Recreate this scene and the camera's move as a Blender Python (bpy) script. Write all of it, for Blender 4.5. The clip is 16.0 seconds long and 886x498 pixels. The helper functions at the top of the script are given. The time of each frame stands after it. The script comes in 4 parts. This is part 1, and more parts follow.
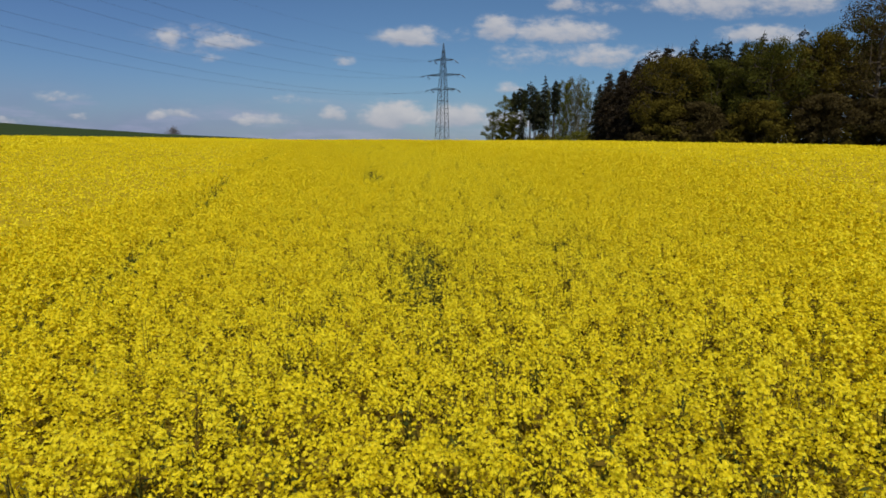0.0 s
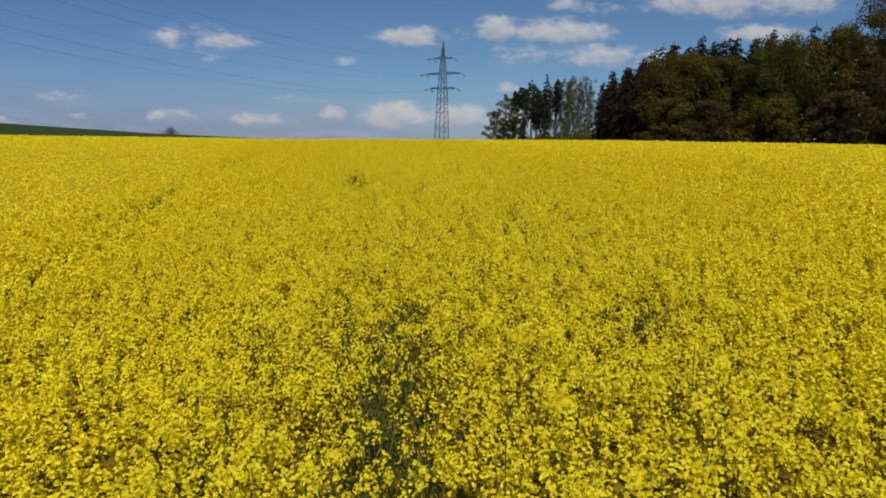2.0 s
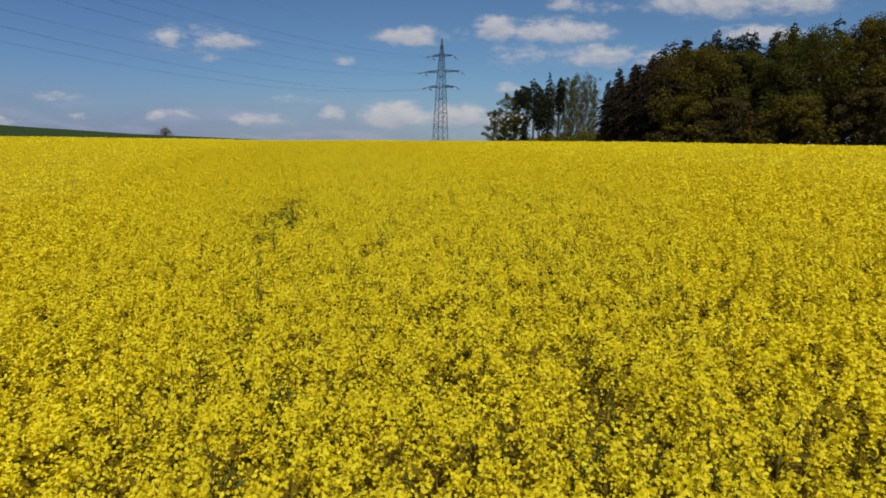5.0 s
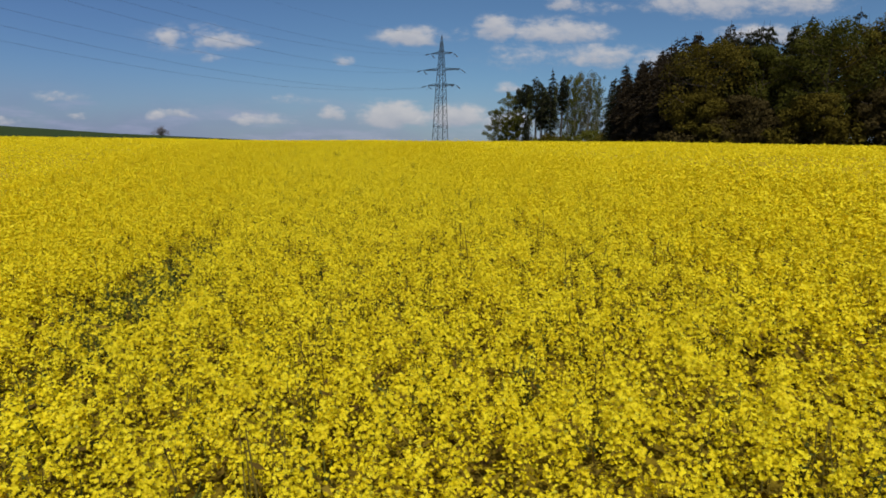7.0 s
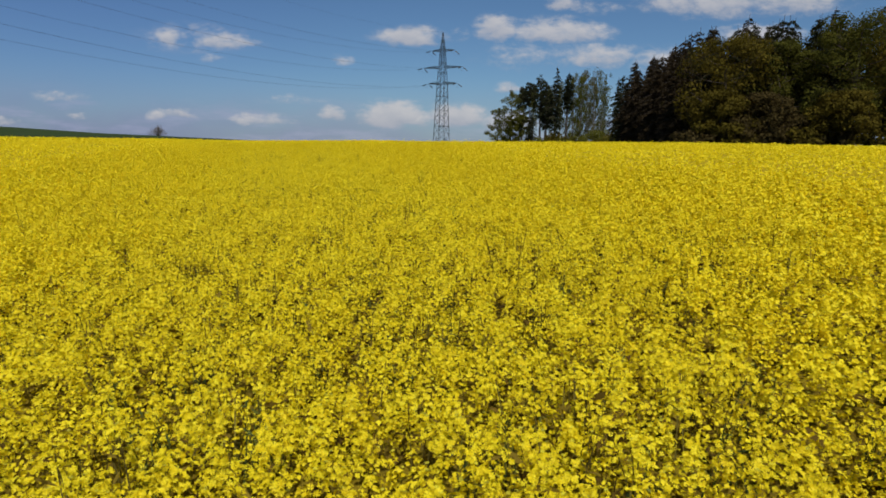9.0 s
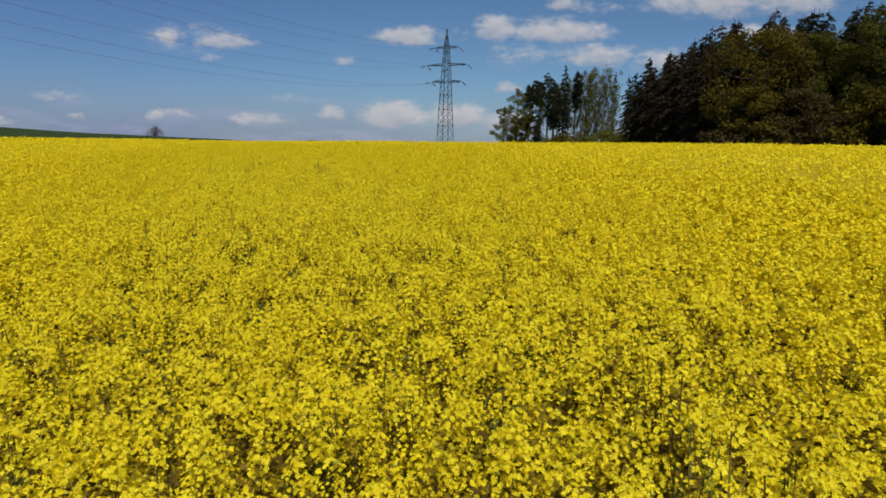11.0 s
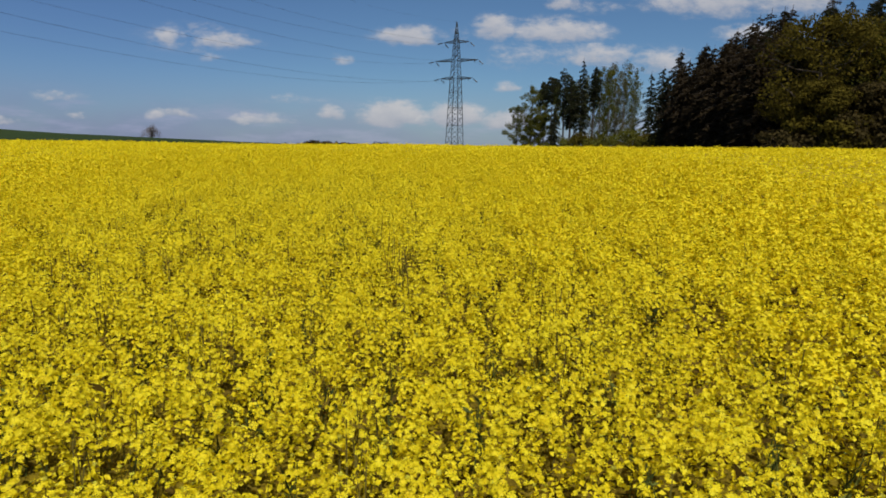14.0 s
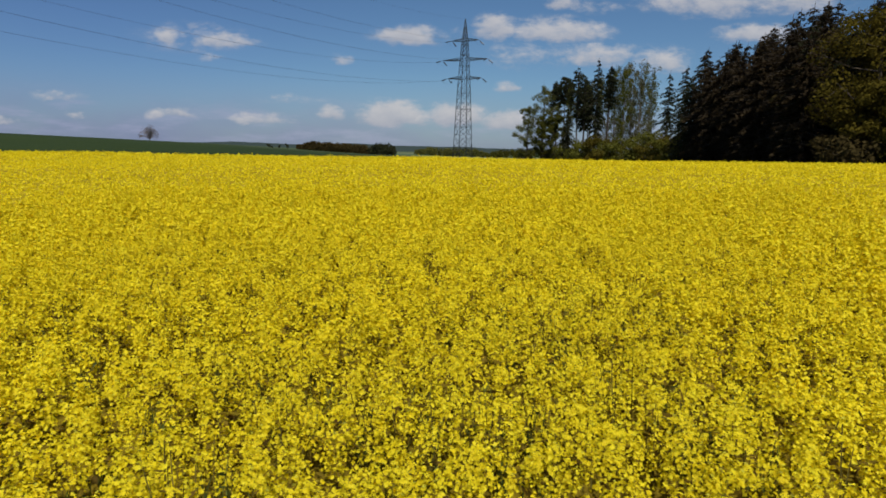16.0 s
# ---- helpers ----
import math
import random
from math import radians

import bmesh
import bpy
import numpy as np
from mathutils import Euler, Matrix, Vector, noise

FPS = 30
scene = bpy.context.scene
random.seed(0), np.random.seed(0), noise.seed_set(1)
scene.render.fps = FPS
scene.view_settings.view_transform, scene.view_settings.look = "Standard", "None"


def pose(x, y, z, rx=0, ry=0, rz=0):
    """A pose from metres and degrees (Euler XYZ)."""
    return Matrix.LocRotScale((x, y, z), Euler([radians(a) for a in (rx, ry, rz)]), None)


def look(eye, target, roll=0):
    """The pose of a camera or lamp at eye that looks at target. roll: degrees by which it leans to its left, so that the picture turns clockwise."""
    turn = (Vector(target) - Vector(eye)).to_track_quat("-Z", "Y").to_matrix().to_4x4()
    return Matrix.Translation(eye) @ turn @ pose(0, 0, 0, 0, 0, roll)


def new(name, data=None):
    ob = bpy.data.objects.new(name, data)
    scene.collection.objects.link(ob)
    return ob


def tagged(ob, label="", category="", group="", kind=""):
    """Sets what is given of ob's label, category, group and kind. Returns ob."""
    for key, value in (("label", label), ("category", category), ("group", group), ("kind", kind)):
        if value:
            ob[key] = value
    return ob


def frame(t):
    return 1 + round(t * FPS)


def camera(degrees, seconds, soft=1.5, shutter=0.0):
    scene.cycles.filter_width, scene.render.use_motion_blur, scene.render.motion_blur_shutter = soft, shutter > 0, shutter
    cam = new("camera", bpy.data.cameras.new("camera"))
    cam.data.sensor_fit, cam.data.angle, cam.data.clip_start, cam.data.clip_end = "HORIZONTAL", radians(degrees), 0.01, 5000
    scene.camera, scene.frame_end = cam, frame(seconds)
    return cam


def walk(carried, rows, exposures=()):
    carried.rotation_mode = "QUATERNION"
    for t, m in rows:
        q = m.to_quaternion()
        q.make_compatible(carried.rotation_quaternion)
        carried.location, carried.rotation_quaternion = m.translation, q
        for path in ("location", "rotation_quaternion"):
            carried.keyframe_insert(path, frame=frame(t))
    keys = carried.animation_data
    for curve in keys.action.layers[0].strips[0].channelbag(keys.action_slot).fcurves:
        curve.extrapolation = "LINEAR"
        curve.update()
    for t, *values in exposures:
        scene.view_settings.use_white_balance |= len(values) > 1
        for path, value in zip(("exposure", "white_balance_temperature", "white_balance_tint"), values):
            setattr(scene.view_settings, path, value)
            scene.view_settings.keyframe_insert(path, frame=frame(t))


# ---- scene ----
# camera and path: a small drone gliding low over the field
cam = camera(73.0, 16.0, soft=1.75, shutter=0.0)
PATH = [
    (0.0, pose(-0.00, 0.00, -0.00, 80.50, -1.0, 0.00)),
    (0.5, pose(0.01, 0.90, -0.01, 80.50, -1.0, -0.00)),
    (1.0, pose(0.04, 1.89, 0.00, 80.50, -1.0, -0.01)),
    (1.5, pose(0.04, 2.92, 0.01, 80.50, -1.0, -0.02)),
    (2.0, pose(0.05, 3.98, 0.01, 80.50, -1.0, -0.02)),
    (2.5, pose(0.07, 5.08, 0.03, 80.49, -1.0, -0.03)),
    (3.0, pose(0.09, 6.20, 0.02, 80.49, -1.0, -0.03)),
    (5.5, pose(0.38, 12.98, 0.29, 80.51, -1.0, -0.06)),
    (6.0, pose(0.38, 14.35, 0.30, 80.51, -1.0, -0.06)),
    (6.5, pose(0.36, 15.69, 0.32, 80.51, -1.0, -0.07)),
    (7.0, pose(0.32, 17.06, 0.33, 80.50, -1.0, -0.08)),
    (7.5, pose(0.25, 18.48, 0.35, 80.50, -1.0, -0.08)),
    (8.0, pose(0.14, 19.90, 0.38, 80.50, -1.0, -0.08)),
    (8.5, pose(0.01, 21.33, 0.40, 80.49, -1.0, -0.08)),
    (9.0, pose(-0.12, 22.79, 0.43, 80.49, -1.0, -0.09)),
    (9.5, pose(-0.37, 24.28, 0.49, 80.49, -1.0, -0.09)),
    (10.0, pose(-0.67, 25.82, 0.53, 80.49, -1.0, -0.10)),
    (12.5, pose(-2.66, 34.37, 0.57, 80.44, -1.0, -0.13)),
    (13.0, pose(-3.13, 36.17, 0.62, 80.44, -1.0, -0.13)),
    (13.5, pose(-3.64, 37.99, 0.71, 80.44, -1.0, -0.14)),
    (14.0, pose(-4.16, 39.82, 0.85, 80.44, -1.0, -0.14)),
    (14.5, pose(-4.70, 41.67, 1.00, 80.44, -1.0, -0.15)),
    (15.0, pose(-5.25, 43.52, 1.18, 80.44, -1.0, -0.15)),
    (15.5, pose(-5.81, 45.40, 1.38, 80.44, -1.0, -0.16)),
    (16.0, pose(-6.39, 47.29, 1.60, 80.44, -1.0, -0.16)),
]
walk(cam, PATH)

# ---- sky, sun ----
SUN_EL, SUN_AZ = radians(57), radians(175)      # azimuth clockwise from +y
sun_dir = Vector((math.sin(SUN_AZ) * math.cos(SUN_EL), math.cos(SUN_AZ) * math.cos(SUN_EL), math.sin(SUN_EL)))
sun = new("sun", bpy.data.lights.new("sun", "SUN"))
sun.data.energy, sun.data.angle, sun.data.color = 4.72, radians(0.55), (1.0, 0.96, 0.88)
sun.matrix_world = look((0, 0, 60), Vector((0, 0, 60)) - sun_dir)
scene.view_settings.exposure = 0.0


class Nodes:
    """Small helper to write node trees briefly."""

    def __init__(self, tree):
        self.tree = tree
        tree.nodes.clear()

    def add(self, kind, **settings):
        node = self.tree.nodes.new(kind)
        for key, value in settings.items():
            setattr(node, key, value)
        return node

    def link(self, value, socket):
        if isinstance(value, bpy.types.NodeSocket):
            self.tree.links.new(value, socket)
        else:
            socket.default_value = value

    def math(self, op, a, b=0.0, c=0.0, clamp=False):
        node = self.add("ShaderNodeMath", operation=op, use_clamp=clamp)
        for value, socket in zip((a, b, c), node.inputs):
            self.link(value, socket)
        return node.outputs[0]

    def noise(self, vector, scale, detail=4.0, rough=0.55, dims="3D"):
        node = self.add("ShaderNodeTexNoise", noise_dimensions=dims)
        if vector is not None:
            self.link(vector, node.inputs["Vector"])
        node.inputs["Scale"].default_value = scale
        node.inputs["Detail"].default_value = detail
        node.inputs["Roughness"].default_value = rough
        return node.outputs[0]

    def ramp(self, fac, *stops):
        node = self.add("ShaderNodeValToRGB")
        self.link(fac, node.inputs[0])
        els = node.color_ramp.elements
        while len(els) < len(stops):
            els.new(0.5)
        for el, (pos, col) in zip(els, stops):
            el.position, el.color = pos, (*col, 1.0)
        return node.outputs[0]

    def mix(self, fac, a, b, blend="MIX"):
        node = self.add("ShaderNodeMix", data_type="RGBA", blend_type=blend)
        self.link(fac, node.inputs[0])
        for value, socket in ((a, node.inputs[6]), (b, node.inputs[7])):
            self.link(value if isinstance(value, bpy.types.NodeSocket) else (*value, 1.0), socket)
        return node.outputs[2]

    def smooth(self, value, low, high, to_low=0.0, to_high=1.0):
        node = self.add("ShaderNodeMapRange", interpolation_type="SMOOTHSTEP")
        for v, socket in zip((value, low, high, to_low, to_high), node.inputs):
            self.link(v, socket)
        return node.outputs[0]


world = bpy.data.worlds.new("sky")
scene.world = world
world.use_nodes = True
N = Nodes(world.node_tree)
sky = N.add("ShaderNodeTexSky", sky_type="NISHITA", sun_disc=False)
sky.sun_elevation, sky.sun_rotation = SUN_EL, SUN_AZ
sky.altitude, sky.air_density, sky.dust_density, sky.ozone_density = 500, 1.0, 0.6, 2.2
geo = N.add("ShaderNodeTexCoord").outputs["Generated"]
sep = N.add("ShaderNodeSeparateXYZ")
N.link(geo, sep.inputs[0])
dx, dy, dz = sep.outputs
ahead = N.math("MAXIMUM", dy, 0.05)
u, v = N.math("DIVIDE", dx, ahead), N.math("DIVIDE", dz, ahead)
comb = N.add("ShaderNodeCombineXYZ")
N.link(u, comb.inputs[0]), N.link(N.math("MULTIPLY", v, 1.9), comb.inputs[1])
uv = comb.outputs[0]
n_big, n_fine, n_puff = N.noise(uv, 11.0, 5.0, 0.6), N.noise(uv, 60.0, 5.0, 0.65), N.noise(uv, 26.0, 4.0, 0.55)
n_up = N.noise(uv, 21.0, 4.0, 0.55)
uw = N.math("MULTIPLY_ADD", N.math("SUBTRACT", n_big, 0.5), 0.050, u)
vw = N.math("MULTIPLY_ADD", N.math("SUBTRACT", n_up, 0.5), 0.022, v)
# fair-weather clouds: direction (across, up), half size, thickness
CLOUDS = [
    (-0.440, 0.168, 0.023, 0.014, 0.80), (-0.397, 0.183, 0.017, 0.008, 0.5), (-0.349, 0.162, 0.056, 0.014, 0.85), (-0.374, 0.136, 0.025, 0.010, 0.42),
    (-0.053, 0.173, 0.056, 0.017, 1.1), (0.027, 0.180, 0.013, 0.016, 0.30), (0.083, 0.188, 0.036, 0.024, 1.1), (0.182, 0.184, 0.082, 0.022, 1.0),
    (0.250, 0.150, 0.068, 0.020, 0.85), (0.134, 0.147, 0.090, 0.030, 0.36), (0.189, 0.229, 0.031, 0.014, 1.0), (0.250, 0.222, 0.045, 0.014, 0.4),
    (0.420, 0.236, 0.110, 0.032, 0.9), (0.560, 0.240, 0.080, 0.030, 0.9), (0.506, 0.187, 0.066, 0.017, 1.1), (0.352, 0.140, 0.050, 0.026, 0.8),
    (-0.081, 0.050, 0.053, 0.024, 1.35), (-0.052, 0.044, 0.045, 0.016, 0.9), (0.023, 0.050, 0.052, 0.021, 1.25), (0.110, 0.044, 0.050, 0.017, 1.1), (-0.184, 0.050, 0.025, 0.014, 0.95),
    (-0.466, 0.046, 0.018, 0.009, 0.8), (-0.428, 0.048, 0.028, 0.011, 0.95), (-0.298, 0.041, 0.053, 0.011, 0.72), (-0.598, 0.043, 0.018, 0.009, 0.75),
    (-0.619, 0.073, 0.048, 0.010, 0.50), (-0.161, 0.136, 0.020, 0.009, 0.62), (0.107, 0.097, 0.021, 0.012, 0.72), (-0.713, 0.032, 0.025, 0.009, 0.55),
    (-0.40, 0.162, 0.10, 0.030, 0.38), (-0.24, 0.072, 0.070, 0.010, 0.34), (-0.10, 0.078, 0.030, 0.006, 0.22),
]
dense, lit = 0.0, 0.5
for cu, cv, a, b, thick in CLOUDS:
    eu = N.math("DIVIDE", N.math("SUBTRACT", uw, cu), a * 1.22)
    ev = N.math("DIVIDE", N.math("SUBTRACT", vw, cv), b * 1.3)
    # flat underside, domed top
    ev2 = N.math("MAXIMUM", ev, N.math("MULTIPLY", ev, -1.5))
    e = N.math("SUBTRACT", 1.0, N.math("SQRT", N.math("ADD", N.math("POWER", N.math("ABSOLUTE", eu), 2.0), N.math("POWER", ev2, 2.0))))
    e = N.math("MULTIPLY", N.smooth(e, -0.25, 0.8), thick)
    top = N.smooth(ev, -0.75, 0.45)
    lit = N.math("MULTIPLY_ADD", N.math("SUBTRACT", top, lit), N.math("GREATER_THAN", e, dense), lit)
    dense = N.math("MAXIMUM", dense, e)
dense = N.math("MULTIPLY", dense, N.math("GREATER_THAN", dy, 0.06))
# the sky overhead and behind carries the same loose cumulus
high = N.math("MAXIMUM", dz, 0.08)
comb2 = N.add("ShaderNodeCombineXYZ")
N.link(N.math("DIVIDE", dx, high), comb2.inputs[0]), N.link(N.math("DIVIDE", dy, high), comb2.inputs[1])
far_cloud = N.smooth(N.noise(comb2.outputs[0], 1.3, 6.0, 0.58), 0.54, 0.68)
far_cloud = N.math("MULTIPLY", far_cloud, N.smooth(N.math("SUBTRACT", dz, N.math("MULTIPLY", dy, 0.25)), 0.12, 0.3))
# billows: coarse puffs and fine frayed edges
billow = N.math("ADD", N.math("MULTIPLY", N.math("SUBTRACT", n_puff, 0.5), 1.45), N.math("MULTIPLY", N.math("SUBTRACT", n_fine, 0.5), 1.05))
dense = N.math("ADD", dense, N.math("MULTIPLY", billow, N.smooth(dense, 0.0, 0.35, 0.0, 1.0)))
dense = N.math("MAXIMUM", N.smooth(dense, 0.06, 1.08), far_cloud)
# thin veil low over the horizon
veil = N.math("MULTIPLY", N.smooth(dz, 0.12, 0.0, 0.0, 0.8), N.smooth(N.noise(uv, 5.0, 3.0), 0.3, 0.7, 0.6, 1.0))
streak = N.add("ShaderNodeCombineXYZ")
N.link(u, streak.inputs[0]), N.link(N.math("MULTIPLY", v, 5.0), streak.inputs[1])
bank = N.smooth(N.noise(streak.outputs[0], 7.0, 5.0, 0.6), 0.46, 0.70)
bank = N.math("MULTIPLY", bank, N.math("MULTIPLY", N.smooth(dz, 0.085, 0.03), N.smooth(dz, 0.0, 0.02, 0.35, 0.6)))
cool = N.mix(1.0, sky.outputs[0], (0.60, 0.795, 0.965), "MULTIPLY")
base = N.mix(bank, N.mix(veil, cool, (3.2, 3.7, 5.5)), (5.2, 5.6, 7.2))
shade = N.mix(N.math("ADD", N.math("MULTIPLY", lit, 0.72), N.math("MULTIPLY", N.math("SUBTRACT", n_puff, 0.33), 0.8), clamp=True), (4.2, 4.6, 5.7), (7.8, 7.6, 7.7))
# deeper blue away from the sun's side
blue = N.add("ShaderNodeCombineXYZ")
for socket, side in zip(blue.inputs, (0.86, 0.86, 0.97)):
    N.link(N.smooth(u, -0.65, 0.05, side, 1.0), socket)
base = N.mix(1.0, base, blue.outputs[0], "MULTIPLY")
final = N.mix(N.math("MULTIPLY", dense, 0.84), base, shade)
bg = N.add("ShaderNodeBackground")
N.link(final, bg.inputs[0])
bg.inputs[1].default_value = 0.073
N.link(bg.outputs[0], N.add("ShaderNodeOutputWorld").inputs[0])


# ---- materials ----
def material(name, build, rough=0.7, spec=0.3, metal=0.0, translucent=0.0):
    mat = bpy.data.materials.new(name)
    mat.use_nodes = True
    n = Nodes(mat.node_tree)
    out = n.add("ShaderNodeOutputMaterial")
    bsdf = n.add("ShaderNodeBsdfPrincipled")
    bsdf.inputs["Roughness"].default_value = rough
    bsdf.inputs["Specular IOR Level"].default_value = spec
    bsdf.inputs["Metallic"].default_value = metal
    pos = n.add("ShaderNodeTexCoord").outputs["Object"]
    colour, bump = build(n, pos)
    n.link(colour, bsdf.inputs["Base Color"])
    if bump is not None:
        b = n.add("ShaderNodeBump")
        b.inputs["Strength"].default_value, b.inputs["Distance"].default_value = 0.6, bump[1]
        n.link(bump[0], b.inputs["Height"])
        n.link(b.outputs[0], bsdf.inputs["Normal"])
    if translucent:
        tr = n.add("ShaderNodeBsdfTranslucent")
        n.link(colour, tr.inputs[0])
        mx = n.add("ShaderNodeMixShader")
        mx.inputs[0].default_value = translucent
        n.link(bsdf.outputs[0], mx.inputs[1]), n.link(tr.outputs[0], mx.inputs[2])
        n.link(mx.outputs[0], out.inputs[0])
    else:
        n.link(bsdf.outputs[0], out.inputs[0])
    return mat


def island(n):
    return n.add("ShaderNodeNewGeometry").outputs["Random Per Island"]


def two_tone(*stops, scale=0.5, fine=6.0, spread=0.5, bump=None):
    """Colour from a patchy noise, a finer one and a random value for each leaf or piece."""
    def build(n, pos):
        f = n.math("ADD", n.math("MULTIPLY", n.noise(pos, scale, 4.0), 0.6), n.math("MULTIPLY", n.noise(pos, fine, 3.0), 0.4))
        f = n.math("ADD", n.math("MULTIPLY", f, 1.0 - spread), n.math("MULTIPLY", island(n), spread), clamp=True)
        return n.ramp(f, *stops), ((n.noise(pos, fine * 2, 3.0), bump) if bump else None)
    return build


BLOSSOM = material("rape_blossom", two_tone((0.15, (0.54, 0.39, 0.006)), (0.45, (0.785, 0.645, 0.010)), (0.85, (0.90, 0.80, 0.035)), scale=0.7, fine=9.0, spread=0.36), rough=0.6, spec=0.2, translucent=0.42)
BUD = material("rape_bud", two_tone((0.2, (0.30, 0.28, 0.02)), (0.8, (0.58, 0.54, 0.035)), spread=0.6), rough=0.6, translucent=0.2)
# browns of STEM, RAPE_LEAF and UNDER carry the warm shade between the heads
STEM = material("rape_stem", two_tone((0.2, (0.060, 0.044, 0.009)), (0.8, (0.15, 0.125, 0.026)), spread=0.6), rough=0.65, spec=0.1)
RAPE_LEAF = material("rape_leaf", two_tone((0.2, (0.054, 0.033, 0.008)), (0.55, (0.115, 0.076, 0.012)), (0.85, (0.20, 0.15, 0.018)), scale=1.2, spread=0.5), rough=0.8, spec=0.05, translucent=0.2)
GREEN_SHOOT = material("rape_green_shoot", two_tone((0.2, (0.030, 0.040, 0.010)), (0.55, (0.060, 0.076, 0.016)), (0.85, (0.14, 0.155, 0.030)), scale=1.2, spread=0.6), rough=0.7, spec=0.1, translucent=0.15)
UNDER = material("rape_gap_shade", two_tone((0.3, (0.060, 0.040, 0.007)), (0.5, (0.150, 0.108, 0.010)), (0.7, (0.28, 0.21, 0.012)), scale=9.0, fine=60.0, spread=0.0, bump=0.05), rough=0.9, spec=0.05)
FAR_RAPE = material("rape_canopy", two_tone((0.34, (0.235, 0.170, 0.004)), (0.5, (0.335, 0.250, 0.005)), (0.64, (0.43, 0.325, 0.007)), scale=1.7, fine=11.0, spread=0.0, bump=0.05), rough=0.8, spec=0.1)


# ---- mesh helpers ----
def mesh_object(name, verts, faces, mat, parent=None, label="", smooth=False):
    """One mesh object from numpy arrays; faces is an array (n, 3) or (n, 4)."""
    me = bpy.data.meshes.new(name)
    verts, faces = np.asarray(verts, np.float32), np.asarray(faces, np.int32)
    k = faces.shape[1]
    me.vertices.add(len(verts)), me.loops.add(faces.size), me.polygons.add(len(faces))
    me.vertices.foreach_set("co", verts.ravel())
    me.loops.foreach_set("vertex_index", faces.ravel())
    me.polygons.foreach_set("loop_start", np.arange(0, faces.size, k, dtype=np.int32))
    me.polygons.foreach_set("loop_total", np.full(len(faces), k, np.int32))
    me.polygons.foreach_set("use_smooth", np.full(len(faces), smooth, bool))
    me.update(calc_edges=True)
    if mat is not None:
        me.materials.append(mat)
    ob = new(name, me)
    if parent is not None:
        ob.parent = parent
    return tagged(ob, label)


def curve_through(xs, ys):
    """A smooth function through knots (Hermite with averaged slopes)."""
    xs, ys = np.array(xs, float), np.array(ys, float)
    d = np.diff(ys) / np.diff(xs)
    m = np.concatenate(([d[0]], (d[:-1] + d[1:]) / 2, [d[-1]]))

    def f(q):
        q = np.clip(np.asarray(q, float), xs[0], xs[-1])
        i = np.clip(np.searchsorted(xs, q) - 1, 0, len(xs) - 2)
        h = xs[i + 1] - xs[i]
        s = (q - xs[i]) / h
        return ((2 * s**3 - 3 * s**2 + 1) * ys[i] + (s**3 - 2 * s**2 + s) * h * m[i]
                + (-2 * s**3 + 3 * s**2) * ys[i + 1] + (s**3 - s**2) * h * m[i + 1])
    return f


def lattice_noise(x, y, size, seed):
    """Smooth value noise in -1..1 on arrays."""
    rng = np.random.default_rng(seed)
    tab = rng.uniform(-1, 1, (256, 256))
    gx, gy = np.asarray(x) / size, np.asarray(y) / size
    ix, iy = np.floor(gx).astype(int), np.floor(gy).astype(int)
    fx, fy = gx - ix, gy - iy
    fx, fy = fx * fx * (3 - 2 * fx), fy * fy * (3 - 2 * fy)
    g = lambda a, b: tab[a & 255, b & 255]
    return (g(ix, iy) * (1 - fx) + g(ix + 1, iy) * fx) * (1 - fy) + (g(ix, iy + 1) * (1 - fx) + g(ix + 1, iy + 1) * fx) * fy


# ---- the lie of the land: height of the crop's top, and of the soil ----
CROP = 1.30
along = curve_through([-60, 0, 5, 9, 12, 16, 22.5, 27, 31, 36, 42, 48, 54, 62, 70, 78, 88, 100, 120, 150, 200, 250, 400, 900, 2000, 4500],
                      [-2.6, -1.45, -1.42, -1.40, -1.27, -1.06, -0.68, -0.50, -0.36, -0.14, 0.10, 0.32, 0.55, 0.82, 1.0, 1.06, 0.98, 0.70, 0.0, -1.2, -3.2, -4.0, -5.0, -9.0, -14, -14])
cross_near = curve_through([-60, 0, 30, 45, 60, 75, 100, 400], [0.06, 0.06, 0.058, 0.04, 0.022, 0.010, 0.004, 0.0])
path_x = curve_through([-20, 0, 6, 13, 17, 20, 23, 26, 30, 34.4, 38, 41.7, 45.4, 47.3, 70], [0, 0, 0.09, 0.38, 0.32, 0.14, -0.15, -0.7, -1.6, -2.66, -3.64, -4.7, -5.8, -6.4, -6.4])
hill = curve_through([-400, -200, -120, -96, -68, -52, -28, 0, 40], [14.4, 9.9, 5.8, 4.2, 2.65, 1.9, 1.35, 0.7, 0.2])


def crop_top(x, y):
    x, y = np.asarray(x, float), np.asarray(y, float)
    z = along(y) + cross_near(y) * 13 * np.tanh(x / 13)
    z = z + 0.002 * np.clip(x - 4, 0, 70) * np.clip((y - 25) / 45, 0, 1) * np.clip((260 - y) / 150, 0, 1)
    z = z - 0.018 * np.clip(-x - 8, 0, 60) * np.clip((y - 45) / 30, 0, 1) * np.clip((118 - y) / 22, 0, 1)
    z = z - 0.20 * np.exp(-((x + 24) / 15) ** 2) * np.clip((y - 45) / 22, 0, 1)
    # the neighbouring hill on the left
    k = np.exp(-((y - 132) / 42) ** 2)
    k = np.where(y > 132, np.maximum(k, np.clip(1 - (y - 132) / 2500, 0, 1)), k)
    rise = hill(x) - along(np.full_like(y, 132.0))
    z = z + np.clip(k, 0, 1) * np.clip(rise, 0, 40) * np.clip((-x) / 25, 0, 1)
    return z + 0.05 * lattice_noise(x, y, 6.0, 5) + 0.03 * lattice_noise(x, y, 2.2, 6)


FIELD_END = 96.0


def in_crop(x, y):
    """True where the rape stands."""
    return (y < FIELD_END - 0.08 * np.abs(x)) & (x < 92) & (x > -110)


